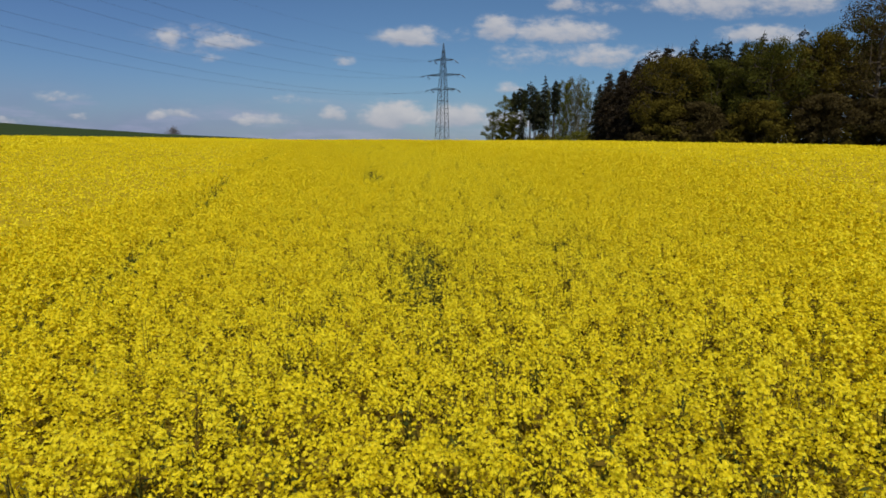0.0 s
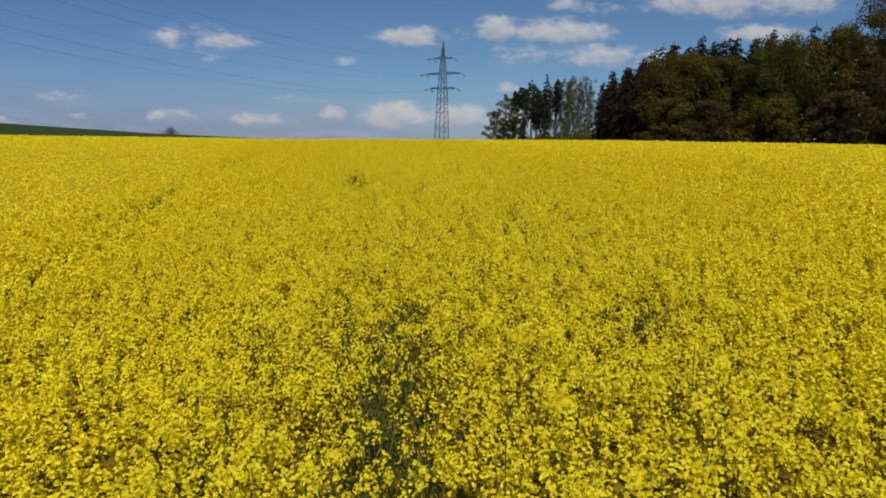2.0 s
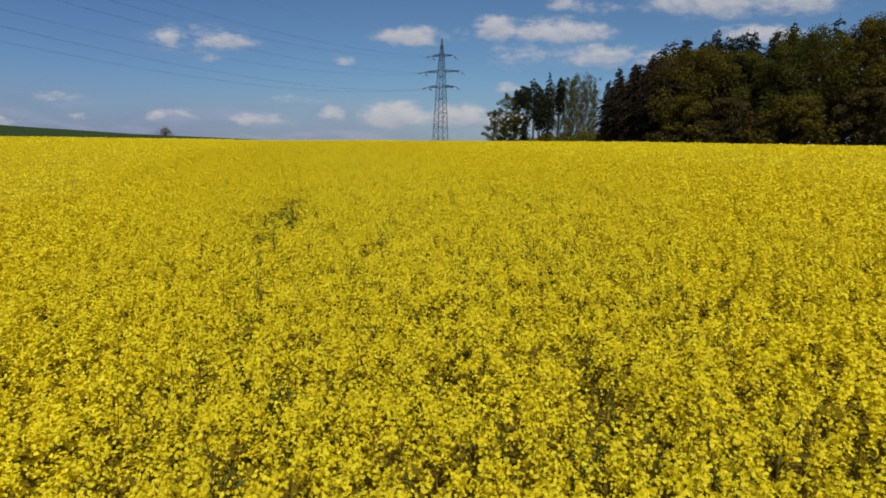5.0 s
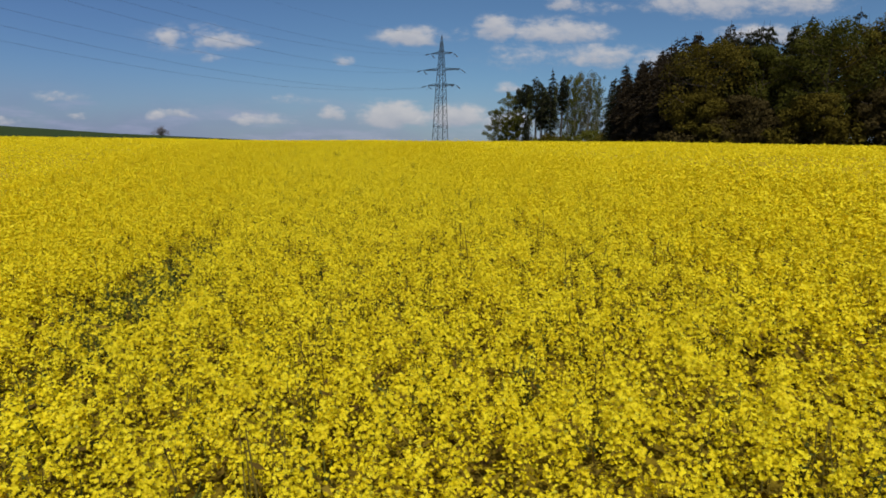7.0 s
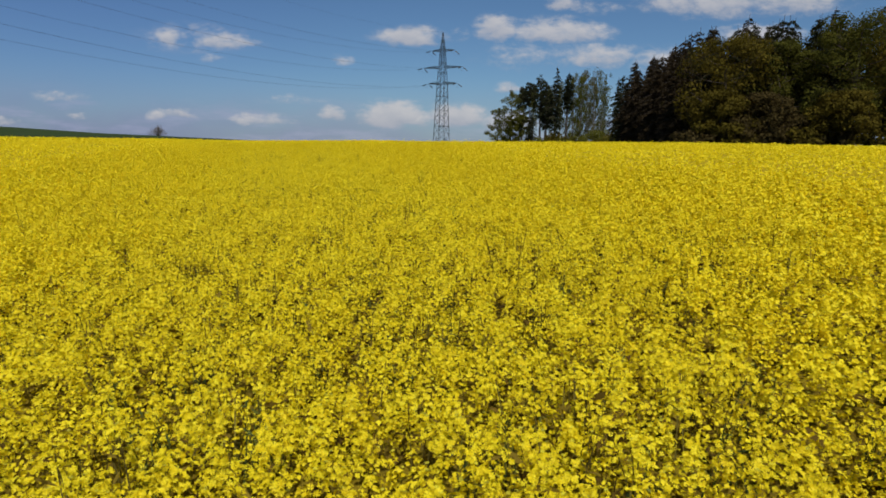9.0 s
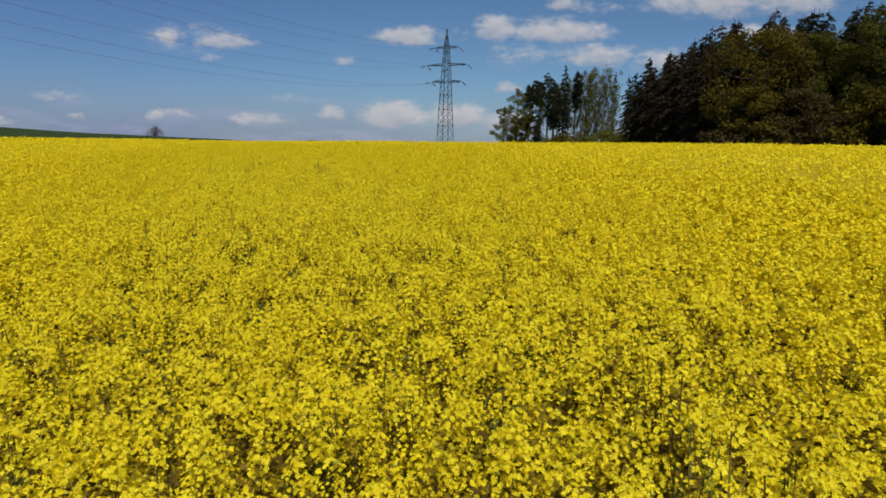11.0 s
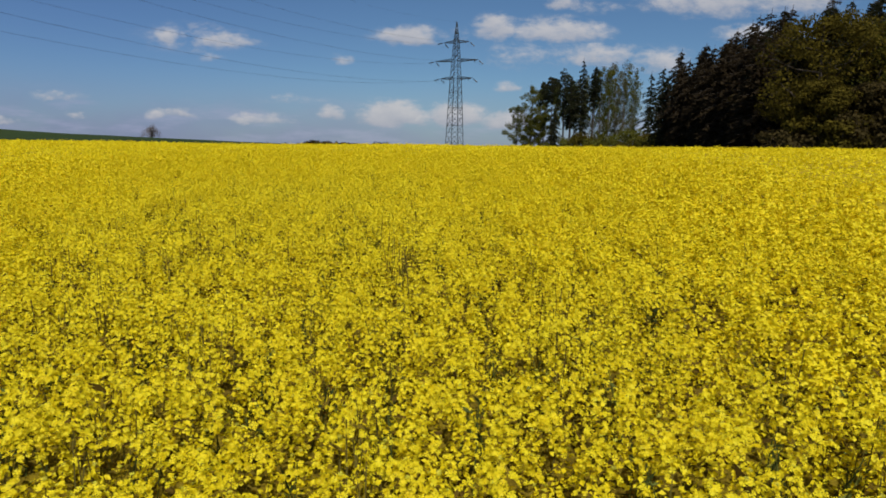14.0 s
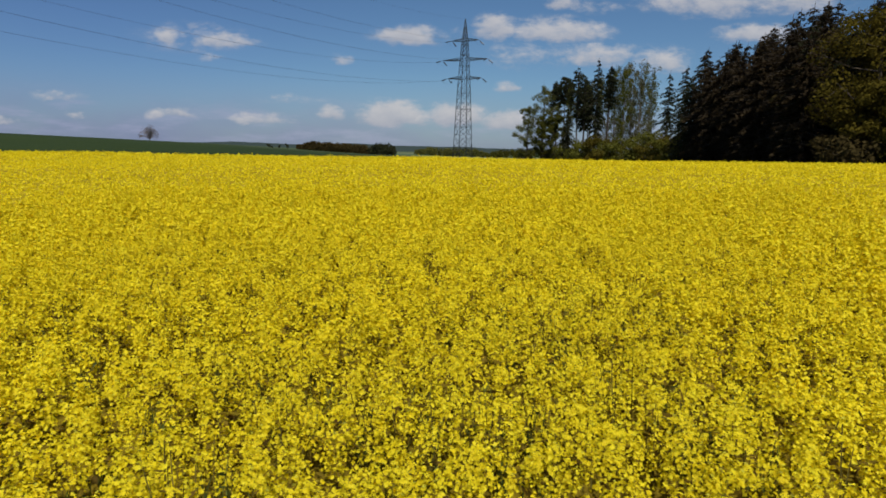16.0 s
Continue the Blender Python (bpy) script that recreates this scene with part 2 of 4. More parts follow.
def soil(x, y):
    away = np.clip((np.asarray(y) - (FIELD_END - 0.08 * np.abs(x))) / 6, 0, 1)
    away = np.maximum(away, np.clip((-110 - np.asarray(x)) / 5, 0, 1))
    return crop_top(x, y) - CROP * (1 - 0.75 * away)


def sheet(xs, ys, height):
    gx, gy = np.meshgrid(xs, ys)
    verts = np.stack([gx, gy, height(gx, gy)], -1).reshape(-1, 3)
    w, h = len(xs), len(ys)
    i = (np.arange(h - 1)[:, None] * w + np.arange(w - 1)[None]).ravel()
    return verts, np.stack([i, i + 1, i + w + 1, i + w], -1)


def ground_colour(n, pos):
    sp = n.add("ShaderNodeSeparateXYZ")
    n.link(pos, sp.inputs[0])
    f = n.math("ADD", n.math("MULTIPLY", n.noise(pos, 0.02, 3.0), 0.6), n.math("MULTIPLY", n.noise(pos, 0.9, 4.0), 0.4))
    grass = n.ramp(f, (0.3, (0.015, 0.027, 0.006)), (0.6, (0.025, 0.040, 0.009)), (0.8, (0.045, 0.055, 0.016)))
    earth = n.ramp(n.noise(pos, 3.0, 5.0), (0.3, (0.06, 0.045, 0.03)), (0.7, (0.13, 0.10, 0.07)))
    near = n.smooth(sp.outputs[1], FIELD_END - 8, FIELD_END - 4)
    side = n.smooth(sp.outputs[0], -108.0, -112.0)
    c = n.mix(n.math("MAXIMUM", near, side), earth, grass)
    far = n.smooth(sp.outputs[1], 350.0, 700.0)
    vor = n.add("ShaderNodeTexVoronoi")
    vor.inputs["Scale"].default_value = 0.0045
    n.link(pos, vor.inputs["Vector"])
    sep2 = n.add("ShaderNodeSeparateColor")
    n.link(vor.outputs["Color"], sep2.inputs[0])
    plots = n.ramp(sep2.outputs[0], (0.15, (0.05, 0.085, 0.03)), (0.45, (0.08, 0.12, 0.05)), (0.7, (0.15, 0.15, 0.09)), (0.95, (0.05, 0.075, 0.035)))
    return n.mix(far, c, plots), (n.noise(pos, 2.0, 5.0), 0.06)


SOIL = material("ground", ground_colour, rough=0.95, spec=0.1)
steps = lambda *runs: np.unique(np.concatenate([np.arange(a, b + 1e-6, s) for a, b, s in runs]).round(3))
xs = steps((-4500, -600, 300), (-600, -130, 25), (-130, 110, 2.5), (110, 600, 25), (600, 4500, 300))
ys = steps((-300, -20, 40), (-20, 140, 2.5), (140, 500, 15), (500, 1500, 60), (1500, 4800, 250))
tagged(mesh_object("ground", *sheet(xs, ys, soil), SOIL, smooth=True), "rolling farmland, bare soil under the crop and green fields beyond", "ground", kind="structure")


# ---- trees ----
BARK = material("bark", two_tone((0.3, (0.035, 0.028, 0.02)), (0.7, (0.10, 0.08, 0.06)), scale=2.0, fine=12.0, spread=0.0, bump=0.02), rough=0.9, spec=0.1)
PALE_BARK = material("pale_bark", two_tone((0.3, (0.075, 0.066, 0.052)), (0.7, (0.19, 0.17, 0.14)), scale=2.0, fine=12.0, spread=0.0, bump=0.02), rough=0.85, spec=0.1)


def leafage(name, dark, mid, light, spread=0.3):
    return material(name, two_tone((0.2, dark), (0.5, mid), (0.85, light), scale=0.35, fine=2.5, spread=spread), rough=0.9, spec=0.03, translucent=0.32)


OLIVE = leafage("olive_spring_leaves", (0.044, 0.035, 0.007), (0.086, 0.067, 0.010), (0.138, 0.106, 0.015))
GREEN = leafage("fresh_green_leaves", (0.034, 0.035, 0.007), (0.064, 0.064, 0.011), (0.105, 0.102, 0.018))
GREY_GREEN = leafage("grey_green_leaves", (0.055, 0.056, 0.014), (0.105, 0.105, 0.026), (0.17, 0.165, 0.045))
BROWN = leafage("brown_budding_leaves", (0.034, 0.025, 0.009), (0.058, 0.043, 0.015), (0.088, 0.066, 0.023))
SHRUBBY = leafage("shrub_leaves", (0.055, 0.058, 0.010), (0.10, 0.10, 0.016), (0.15, 0.145, 0.026))
TWIGGY = leafage("budding_twigs", (0.06, 0.052, 0.022), (0.11, 0.10, 0.042), (0.17, 0.16, 0.075))
NEEDLE = leafage("dark_needles", (0.020, 0.023, 0.011), (0.034, 0.037, 0.017), (0.055, 0.057, 0.025), 0.12)
NEEDLE_BROWN = leafage("brownish_needles", (0.028, 0.020, 0.011), (0.045, 0.032, 0.017), (0.062, 0.045, 0.024), 0.12)


def tube(points, radii, sides=6):
    """A tapered limb through points."""
    points = np.asarray(points, float)
    verts, faces = [], []
    for k, (p, r) in enumerate(zip(points, radii)):
        d = points[min(k + 1, len(points) - 1)] - points[max(k - 1, 0)]
        d /= np.linalg.norm(d) + 1e-9
        a = np.cross(d, [0.3, 0.8, 0.5])
        a /= np.linalg.norm(a)
        b = np.cross(d, a)
        for s in range(sides):
            t = 2 * math.pi * s / sides
            verts.append(p + r * (a * math.cos(t) + b * math.sin(t)))
        if k:
            o = (k - 1) * sides
            faces += [(o + s, o + (s + 1) % sides, o + sides + (s + 1) % sides, o + sides + s) for s in range(sides)]
    return verts, faces


def join(pieces):
    verts, faces, o = [], [], 0
    for v, f in pieces:
        verts.append(np.asarray(v, float)), faces.append(np.asarray(f, int) + o)
        o += len(v)
    return np.concatenate(verts), np.concatenate(faces)


def leaf_cloud(rng, centres, radii, each, size, flat=0.75, loose=0.55):
    """Leaf sprays on and in clumps: kites that face outwards and up, more or less loosely."""
    c = np.repeat(centres, each, 0)
    r = np.repeat(radii, each)[:, None]
    d = rng.normal(0, 1, c.shape)
    d /= np.linalg.norm(d, axis=1, keepdims=True)
    p = c + d * r * rng.uniform(0.3, 1.1, (len(c), 1)) ** 0.5 * np.array([1, 1, flat])
    n = len(p)
    face = d + np.array([0, 0, 0.45]) + rng.normal(0, loose, (n, 3))
    face /= np.linalg.norm(face, axis=1, keepdims=True)
    ax = np.cross(face, rng.normal(0, 1, (n, 3)))
    ax /= np.linalg.norm(ax, axis=1, keepdims=True)
    sd = np.cross(ax, face)
    s = size * rng.uniform(0.5, 1.4, (n, 1))
    verts = np.stack([p - ax * s, p + sd * s * 0.55, p + ax * s, p - sd * s * 0.55], 1).reshape(-1, 3)
    return verts, np.arange(4 * n).reshape(-1, 4)


def limbs_of(rng, h, r, start, count):
    """Curved limbs from a trunk of height h; returns tubes and clump places."""
    tubes, ends = [], []
    for k in range(count):
        f = start + (0.95 - start) * (k + rng.uniform(0, 0.8)) / count
        base = np.array([0, 0, f * h])
        ang = k * 2.4 + rng.uniform(-0.4, 0.4)
        prof = math.sin(math.pi * min(1, max(0.05, (1 - f) / (1 - start) * 0.78 + 0.05)))
        out = r * prof * rng.uniform(0.75, 1.1)
        rise = out * rng.uniform(0.10, 0.50)
        tip = base + np.array([math.cos(ang) * out, math.sin(ang) * out, rise])
        # keep the crown domed
        q = (tip[2] / h - 0.42) / 0.60
        room = r * math.sqrt(max(0.04, 1 - q * q)) if q > 0 else r
        tip[:2] *= min(1.0, room / max(out, 1e-6))
        midp = base * 0.5 + tip * 0.5 + np.array([0, 0, -0.08 * out])
        w = 0.012 * h * (1.15 - f)
        tubes.append(tube([base, midp, tip], [w, w * 0.6, w * 0.15], 5))
        ends += [(tip, out), (midp + rng.normal(0, 0.12 * r, 3), out)]
        for j in range(2):
            t2 = midp + (tip - midp) * rng.uniform(0.2, 0.8)
            e2 = t2 + rng.normal(0, 0.22 * r, 3) + np.array([0, 0, 0.12 * r])
            tubes.append(tube([t2, (t2 + e2) / 2 + rng.normal(0, 0.04 * r, 3), e2], [w * 0.4, w * 0.25, w * 0.06], 4))
            ends.append((e2, out * 0.8))
    return tubes, ends


def foot(x, y):
    return float(soil(np.array([x]), np.array([y]))[0]) - 0.05


def broadleaf(name, x, y, top, r, leaves, label, seed, each=60, clear=0.12, size=0.34, bark=BARK, limbs=17, stout=1.0, clump=1.0):
    rng = np.random.default_rng(seed)
    z0 = foot(x, y)
    h = top - z0
    tree = tagged(new(name), label, "tree")
    tree.location = (x, y, z0)
    lean = rng.normal(0, 0.02 * h, 2)
    pts = [(0, 0, -0.1), (lean[0] * 0.2, lean[1] * 0.2, h * 0.3), (lean[0] * 0.6, lean[1] * 0.6, h * 0.65), (lean[0], lean[1], h * 0.95)]
    tubes, ends = limbs_of(rng, h, r, clear + 0.06, limbs)
    mesh_object("trunk", *tube(pts, [0.022 * h * stout, 0.016 * h * stout, 0.010 * h * stout, 0.003 * h], 8), bark, tree, smooth=True)
    tagged(mesh_object("limb", *join(tubes), bark, tree, smooth=True), kind="stuff")
    c = np.array([e for e, _ in ends] + [(lean[0], lean[1], h * q) for q in (0.55, 0.72, 0.84, 0.92)])
    rr = np.array([max(0.22 * r, 0.34 * o) for _, o in ends] + [0.34 * r, 0.36 * r, 0.30 * r, 0.20 * r]) * rng.uniform(0.75, 1.15, len(c)) * clump
    q = np.clip((c[:, 2] / h - 0.42) / 0.60, 0, 0.98)
    c[:, :2] *= np.minimum(1, r * np.sqrt(1 - q * q) / (np.hypot(c[:, 0], c[:, 1]) + 1e-6))[:, None]
    c[:, 2] = np.clip(c[:, 2], clear * h, h - rr * 0.6)
    mesh_object("crown", *leaf_cloud(rng, c, rr, each, size), leaves, tree)
    return tree


def conifer(name, x, y, top, r, leaves, label, seed, clear=0.10, tiers=32, full=0.62, body=0.40, bough=44):
    """A spruce: whorls of drooping boughs hung with sprays, tapering to a spire over its upper part (body)."""
    rng = np.random.default_rng(seed)
    z0 = foot(x, y)
    h = top - z0
    tree = tagged(new(name), label, "tree")
    tree.location = (x, y, z0)
    bend = rng.normal(0, 0.008 * h, 2)
    mesh_object("trunk", *tube([(0, 0, -0.1), (bend[0] * 0.5, bend[1] * 0.5, h * 0.5), (bend[0], bend[1], h * 0.995)], [0.013 * h, 0.008 * h, 0.001 * h], 7), BARK, tree, smooth=True)
    tubes, cs, ax, sz = [], [], [], []
    for k in range(tiers):
        f = clear + (0.985 - clear) * k / tiers
        out = r * min(1.0, (1 - f) / body) ** full * (0.75 + 0.25 * min(1.0, (f - clear) * 5)) * min(1.0, 0.12 + (1 - f) / 0.09) + 0.08
        for j in range(6 if f < 0.85 else 4):
            ang = k * 1.1 + j * math.pi / 3 + rng.uniform(-0.35, 0.35)
            o = out * rng.uniform(0.55, 1.2)
            tilt = -0.32 + 0.55 * max(0.0, f - 0.55) + rng.uniform(-0.08, 0.08)
            d = np.array([math.cos(ang), math.sin(ang), tilt])
            base = np.array([bend[0] * f, bend[1] * f, (f + rng.uniform(-0.5, 0.5) * (1 - clear) / tiers) * h])
            tubes.append(tube([base, base + d * o * 0.6, base + d * o * np.array([1, 1, 0.85])], [0.05, 0.03, 0.01], 3))
            m = max(8, int(bough * min(1.0, 0.35 + out / r)))
            s = rng.uniform(0.10, 1.04, m)[:, None]
            side = np.array([-d[1], d[0], 0])
            cs.append(base + d * o * s + side * rng.normal(0, 0.16, (m, 1)) * o * (1.1 - s) + np.array([0, 0, 1.0]) * (-np.abs(rng.normal(0, 0.16, (m, 1))) - 0.12 * o * s * s))
            ax.append(np.tile(d, (m, 1))), sz.append(np.full((m, 1), 0.15 + 0.028 * o))
    c, a, s = np.concatenate(cs), np.concatenate(ax), np.concatenate(sz)
    n = len(c)
    a = a + rng.normal(0, 0.40, (n, 3)) + np.array([0, 0, -0.1])
    a /= np.linalg.norm(a, axis=1, keepdims=True)
    sd = np.cross(a, np.array([0, 0, 1.0]) + rng.normal(0, 0.35, (n, 3)))
    sd /= np.linalg.norm(sd, axis=1, keepdims=True)
    s = s * rng.uniform(0.6, 1.4, (n, 1))
    v = np.stack([c - a * s, c + sd * s * 0.5, c + a * s * 1.2, c - sd * s * 0.5], 1).reshape(-1, 3)
    tagged(mesh_object("branch", *join(tubes), BARK, tree), kind="stuff")
    mesh_object("crown", v, np.arange(4 * n).reshape(-1, 4), leaves, tree)
    return tree


def slender(name, x, y, top, r, leaves, label, seed, clear=0.3, each=26, limbs=17, size=0.15):
    """A drawn-up tree: pale bare stem, steep forking limbs, thin leaf along them, bare twigs at the top."""
    rng = np.random.default_rng(seed)
    z0 = foot(x, y)
    h = top - z0
    tree = tagged(new(name), label, "tree")
    tree.location = (x, y, z0)
    lean = rng.normal(0, 0.025 * h, 2)
    stem = lambda f: np.array([lean[0] * f * f, lean[1] * f * f, f * h])
    mesh_object("trunk", *tube([stem(f) - [0, 0, 0.1 * (f == 0)] for f in (0, 0.3, 0.6, 0.97)], [0.0085 * h, 0.0068 * h, 0.0042 * h, 0.0008 * h], 7), PALE_BARK, tree, smooth=True)
    tubes, c, rr = [], [], []
    for k in range(limbs):
        f = clear + (0.90 - clear) * (k + rng.uniform(0, 0.9)) / limbs
        ang = k * 2.4 + rng.uniform(-0.5, 0.5)
        out = r * rng.uniform(0.5, 1.1) * (1 - 0.45 * max(0, f - 0.55) / 0.45)
        base = stem(f)
        tip = base + np.array([math.cos(ang) * out, math.sin(ang) * out, out * rng.uniform(0.9, 2.0)])
        tip[2] = min(tip[2], h * rng.uniform(0.93, 1.0))
        mid = base * 0.45 + tip * 0.55 + np.array([math.cos(ang), math.sin(ang), -0.6]) * 0.16 * out
        w = 0.0042 * h * (1.25 - f)
        tubes.append(tube([base, mid, tip], [w, w * 0.65, w * 0.2], 4))
        for j in range(4):
            q = base + (tip - base) * rng.uniform(0.35, 1.0)
            e = q + np.array([rng.normal(0, 0.25 * r), rng.normal(0, 0.25 * r), rng.uniform(0.1, 0.55) * r])
            tubes.append(tube([q, (q + e) / 2 + rng.normal(0, 0.05, 3), e], [w * 0.4, w * 0.28, w * 0.12], 3))
            if rng.uniform() < 1.3 - 0.6 * f:
                c.append(e), rr.append(rng.uniform(0.45, 0.95))
        c.append(mid), rr.append(rng.uniform(0.5, 0.9))
    tagged(mesh_object("limb", *join(tubes), PALE_BARK, tree, smooth=True), kind="stuff")
    mesh_object("crown", *leaf_cloud(rng, np.array(c), np.array(rr), each, size, 1.3, 0.8), leaves, tree)
    return tree


def bare_bush(name, x, y, height, r, bark, leaves, label, seed):
    """A round tree not yet in leaf: a short bole, forking limbs fanned out, a haze of twigs."""
    rng = np.random.default_rng(seed)
    z0 = foot(x, y)
    tree = tagged(new(name), label, "tree")
    tree.location = (x, y, z0)
    mesh_object("trunk", *tube([(0, 0, -0.1), (0, 0, height * 0.14)], [0.03 * height, 0.025 * height], 7), bark, tree, smooth=True)
    tubes, tips = [], []
    for k in range(46):
        ang, up = k * 2.4, rng.uniform(0.15, 1.5)
        d = np.array([math.cos(ang) * math.cos(up) * r, math.sin(ang) * math.cos(up) * r, height * (0.12 + 0.84 * math.sin(up))])
        tip = d * rng.uniform(0.8, 1.0)
        mid = np.array([0, 0, height * 0.18]) * 0.5 + tip * 0.5 + np.array([0, 0, 0.05 * height])
        tubes.append(tube([(0, 0, height * 0.08), mid, tip], [0.10, 0.07, 0.02], 4))
        for j in range(5):
            q = mid + (tip - mid) * rng.uniform(0, 1)
            e = q + rng.normal(0, 0.12 * r, 3) + tip * 0.08
            tubes.append(tube([q, (q + e) / 2, e], [0.05, 0.04, 0.02], 3))
            tips.append(e)
    tagged(mesh_object("limb", *join(tubes), bark, tree), kind="stuff")
    tips = np.array(tips)
    mesh_object("crown", *leaf_cloud(rng, tips, np.full(len(tips), 0.15 * r), 16, 0.15, 1.0, 1.0), leaves, tree, "fine bare twigs")
    return tree


def shrub(name, x, y, height, r, leaves, label, seed, each=70):
    rng = np.random.default_rng(seed)
    z0 = foot(x, y)
    bush = tagged(new(name), label, "shrub")
    bush.location = (x, y, z0)
    tubes = []
    tips = []
    for k in range(9):
        ang, o = k * 2.4, r * rng.uniform(0.3, 0.95)
        tip = np.array([math.cos(ang) * o, math.sin(ang) * o, height * rng.uniform(0.45, 0.85)])
        tubes.append(tube([(0, 0, -0.05), tip * np.array([0.45, 0.45, 0.6]), tip], [0.06, 0.04, 0.01], 4))
        tips.append(tip)
    mesh_object("branch", *join(tubes), BARK, bush)
    tips = np.array(tips)
    mesh_object("crown", *leaf_cloud(rng, np.concatenate([tips, tips * np.array([0.8, 0.8, 0.5])]), np.full(18, 0.38 * r), each, 0.26), leaves, bush)
    return bush


# the wood on the right: front row of broadleaves, dark conifers behind and along its far flank
L_OLIVE = "broad tree with olive new leaves at the wood's edge"
L_GREEN = "leafy green tree in the wood's front row"
L_BROWN = "tall brown-tinged tree just coming into leaf"
L_DARK = "dark spruce standing close in the wood"
WOOD = "trees of the wood"
for i, (x, y, top, r, leaves, label) in enumerate([
        (43.2, 117, 17.9, 7.0, OLIVE, L_OLIVE), (58, 110, 19.8, 8.0, GREEN, L_GREEN), (73, 104, 26.0, 9.5, BROWN, L_BROWN),
        (51, 116, 17.3, 6.0, GREEN, L_GREEN), (66, 108, 21.0, 6.5, OLIVE, L_OLIVE), (85, 101, 26.5, 9.0, BROWN, L_BROWN),
        (50, 127, 18.8, 6.5, BROWN, L_BROWN), (62, 121, 20.8, 7.5, OLIVE, L_OLIVE),
        (76, 115, 25.4, 8.0, GREEN, L_GREEN), (46, 110.5, 9.0, 4.5, BROWN, L_BROWN), (54, 105.5, 9.0, 4.5, OLIVE, L_OLIVE),
        (63, 101.5, 10.0, 4.5, BROWN, L_BROWN), (41, 113, 9.5, 4.5, OLIVE, L_OLIVE), (70, 98.5, 9.0, 4.5, BROWN, L_BROWN)]):
    tagged(broadleaf("broadleaf_tree", x, y, top, r, leaves, label, 100 + i, each=190, size=0.175), group=WOOD)
for i in range(13):
    tagged(broadleaf("broadleaf_tree", 46 + 4.3 * i, 131 - 1.8 * i + (i % 2) * 5, 17.5 + 0.45 * i, 5.5, (BROWN, OLIVE)[i % 2], L_BROWN if i % 2 == 0 else L_OLIVE, 150 + i, each=48, size=0.5), group=WOOD)
for i, (x, y, top, r) in enumerate([
        (44.5, 176, 19.6, 3.0), (46, 172, 22.2, 3.2), (49, 169, 22.1, 3.2), (44, 165, 21.5, 3.2), (46, 159, 21.7, 3.4), (44, 153, 20.7, 3.4), (46, 147, 21.6, 3.4), (45, 140, 22.1, 3.6),
        (48, 134, 23.0, 3.6), (53, 132, 24.6, 3.8), (57, 128, 23.6, 3.8), (65, 127, 25.0, 4.0), (71, 124, 25.5, 4.0), (41, 131, 18.9, 3.4), (39.5, 125, 17.2, 3.2), (52, 143, 24.7, 3.6),
        (50, 152, 22.8, 3.6), (52, 161, 22.8, 3.6), (49, 157, 20.8, 3.6), (49, 146, 21.8, 3.8), (42, 147, 17.8, 3.4), (42, 156, 18.3, 3.2), (41, 139, 18.8, 3.6), (43.5, 170, 17.1, 3.4),
        (43, 161, 18.1, 3.6), (43.5, 150, 19.8, 3.8), (44, 143.5, 19.3, 4.0), (43.5, 135, 19.8, 4.0), (47.5, 164, 19.1, 4.0), (55, 137, 23.8, 3.8), (60, 132, 24.5, 4.0), (50, 139, 23.9, 3.8),
        (55, 150, 23.8, 4.0), (56, 168, 22.6, 4.0), (60, 143, 25.3, 4.0), (46.4, 137.5, 23.4, 3.4), (46, 139.2, 22.9, 3.2), (45.6, 145, 21.7, 3.4), (47.2, 152, 21.7, 3.4), (47, 162, 21.0, 3.4),
        (45, 156, 20.9, 3.4), (49, 137, 23.6, 3.4), (46.5, 122, 20.6, 3.2), (49, 121.5, 21.2, 3.2), (51.5, 121, 21.1, 3.2), (54, 119.5, 21.4, 3.2), (56.5, 117.5, 21.3, 3.2), (59.5, 117, 21.9, 3.2),
        (44, 123.5, 19.5, 3.2), (42, 128, 19.1, 3.2), (47.8, 123, 20.3, 3.0), (50.2, 119.5, 20.5, 3.0), (53, 122, 21.7, 3.2), (58, 119.5, 22.1, 3.2)]):
    tagged(conifer("spruce", x, y, top, r, NEEDLE_BROWN if i in (3, 4, 5, 6, 7, 8, 9, 13, 14, 15, 18, 19, 20, 21, 22, 24, 25, 26, 27, 28, 32, 35, 36, 37, 38, 39, 40, 41) else NEEDLE, L_DARK, 200 + i, clear=0.04), group=WOOD)
# the open grove at the far corner
GROVE = "trees of the grove"
L_ROUND = "rounded grove tree with grey-green spring leaves"
L_SLENDER = "slender pale-stemmed grove tree with thin spring leaves"
L_PINE = "bare-stemmed pine with a small dark crown"
L_SLIM = "dark slim spruce of the open grove"
for i, (x, y, top, r, leaves, each, clear) in enumerate([
        (17.6, 217, 13.8, 3.6, GREY_GREEN, 80, 0.04), (21.2, 214, 18.8, 4.2, GREY_GREEN, 70, 0.10), (24.0, 209, 12.0, 3.2, GREEN, 110, 0.04), (20.6, 210, 11.0, 3.2, GREEN, 90, 0.04), (24.6, 217, 19.6, 2.8, GREY_GREEN, 60, 0.35)]):
    tagged(broadleaf("grove_tree", x, y, top, r, leaves, L_ROUND, 300 + i, each=each * 5 // 2, size=0.112, clear=clear, limbs=20, stout=0.7, clump=0.95), group=GROVE)
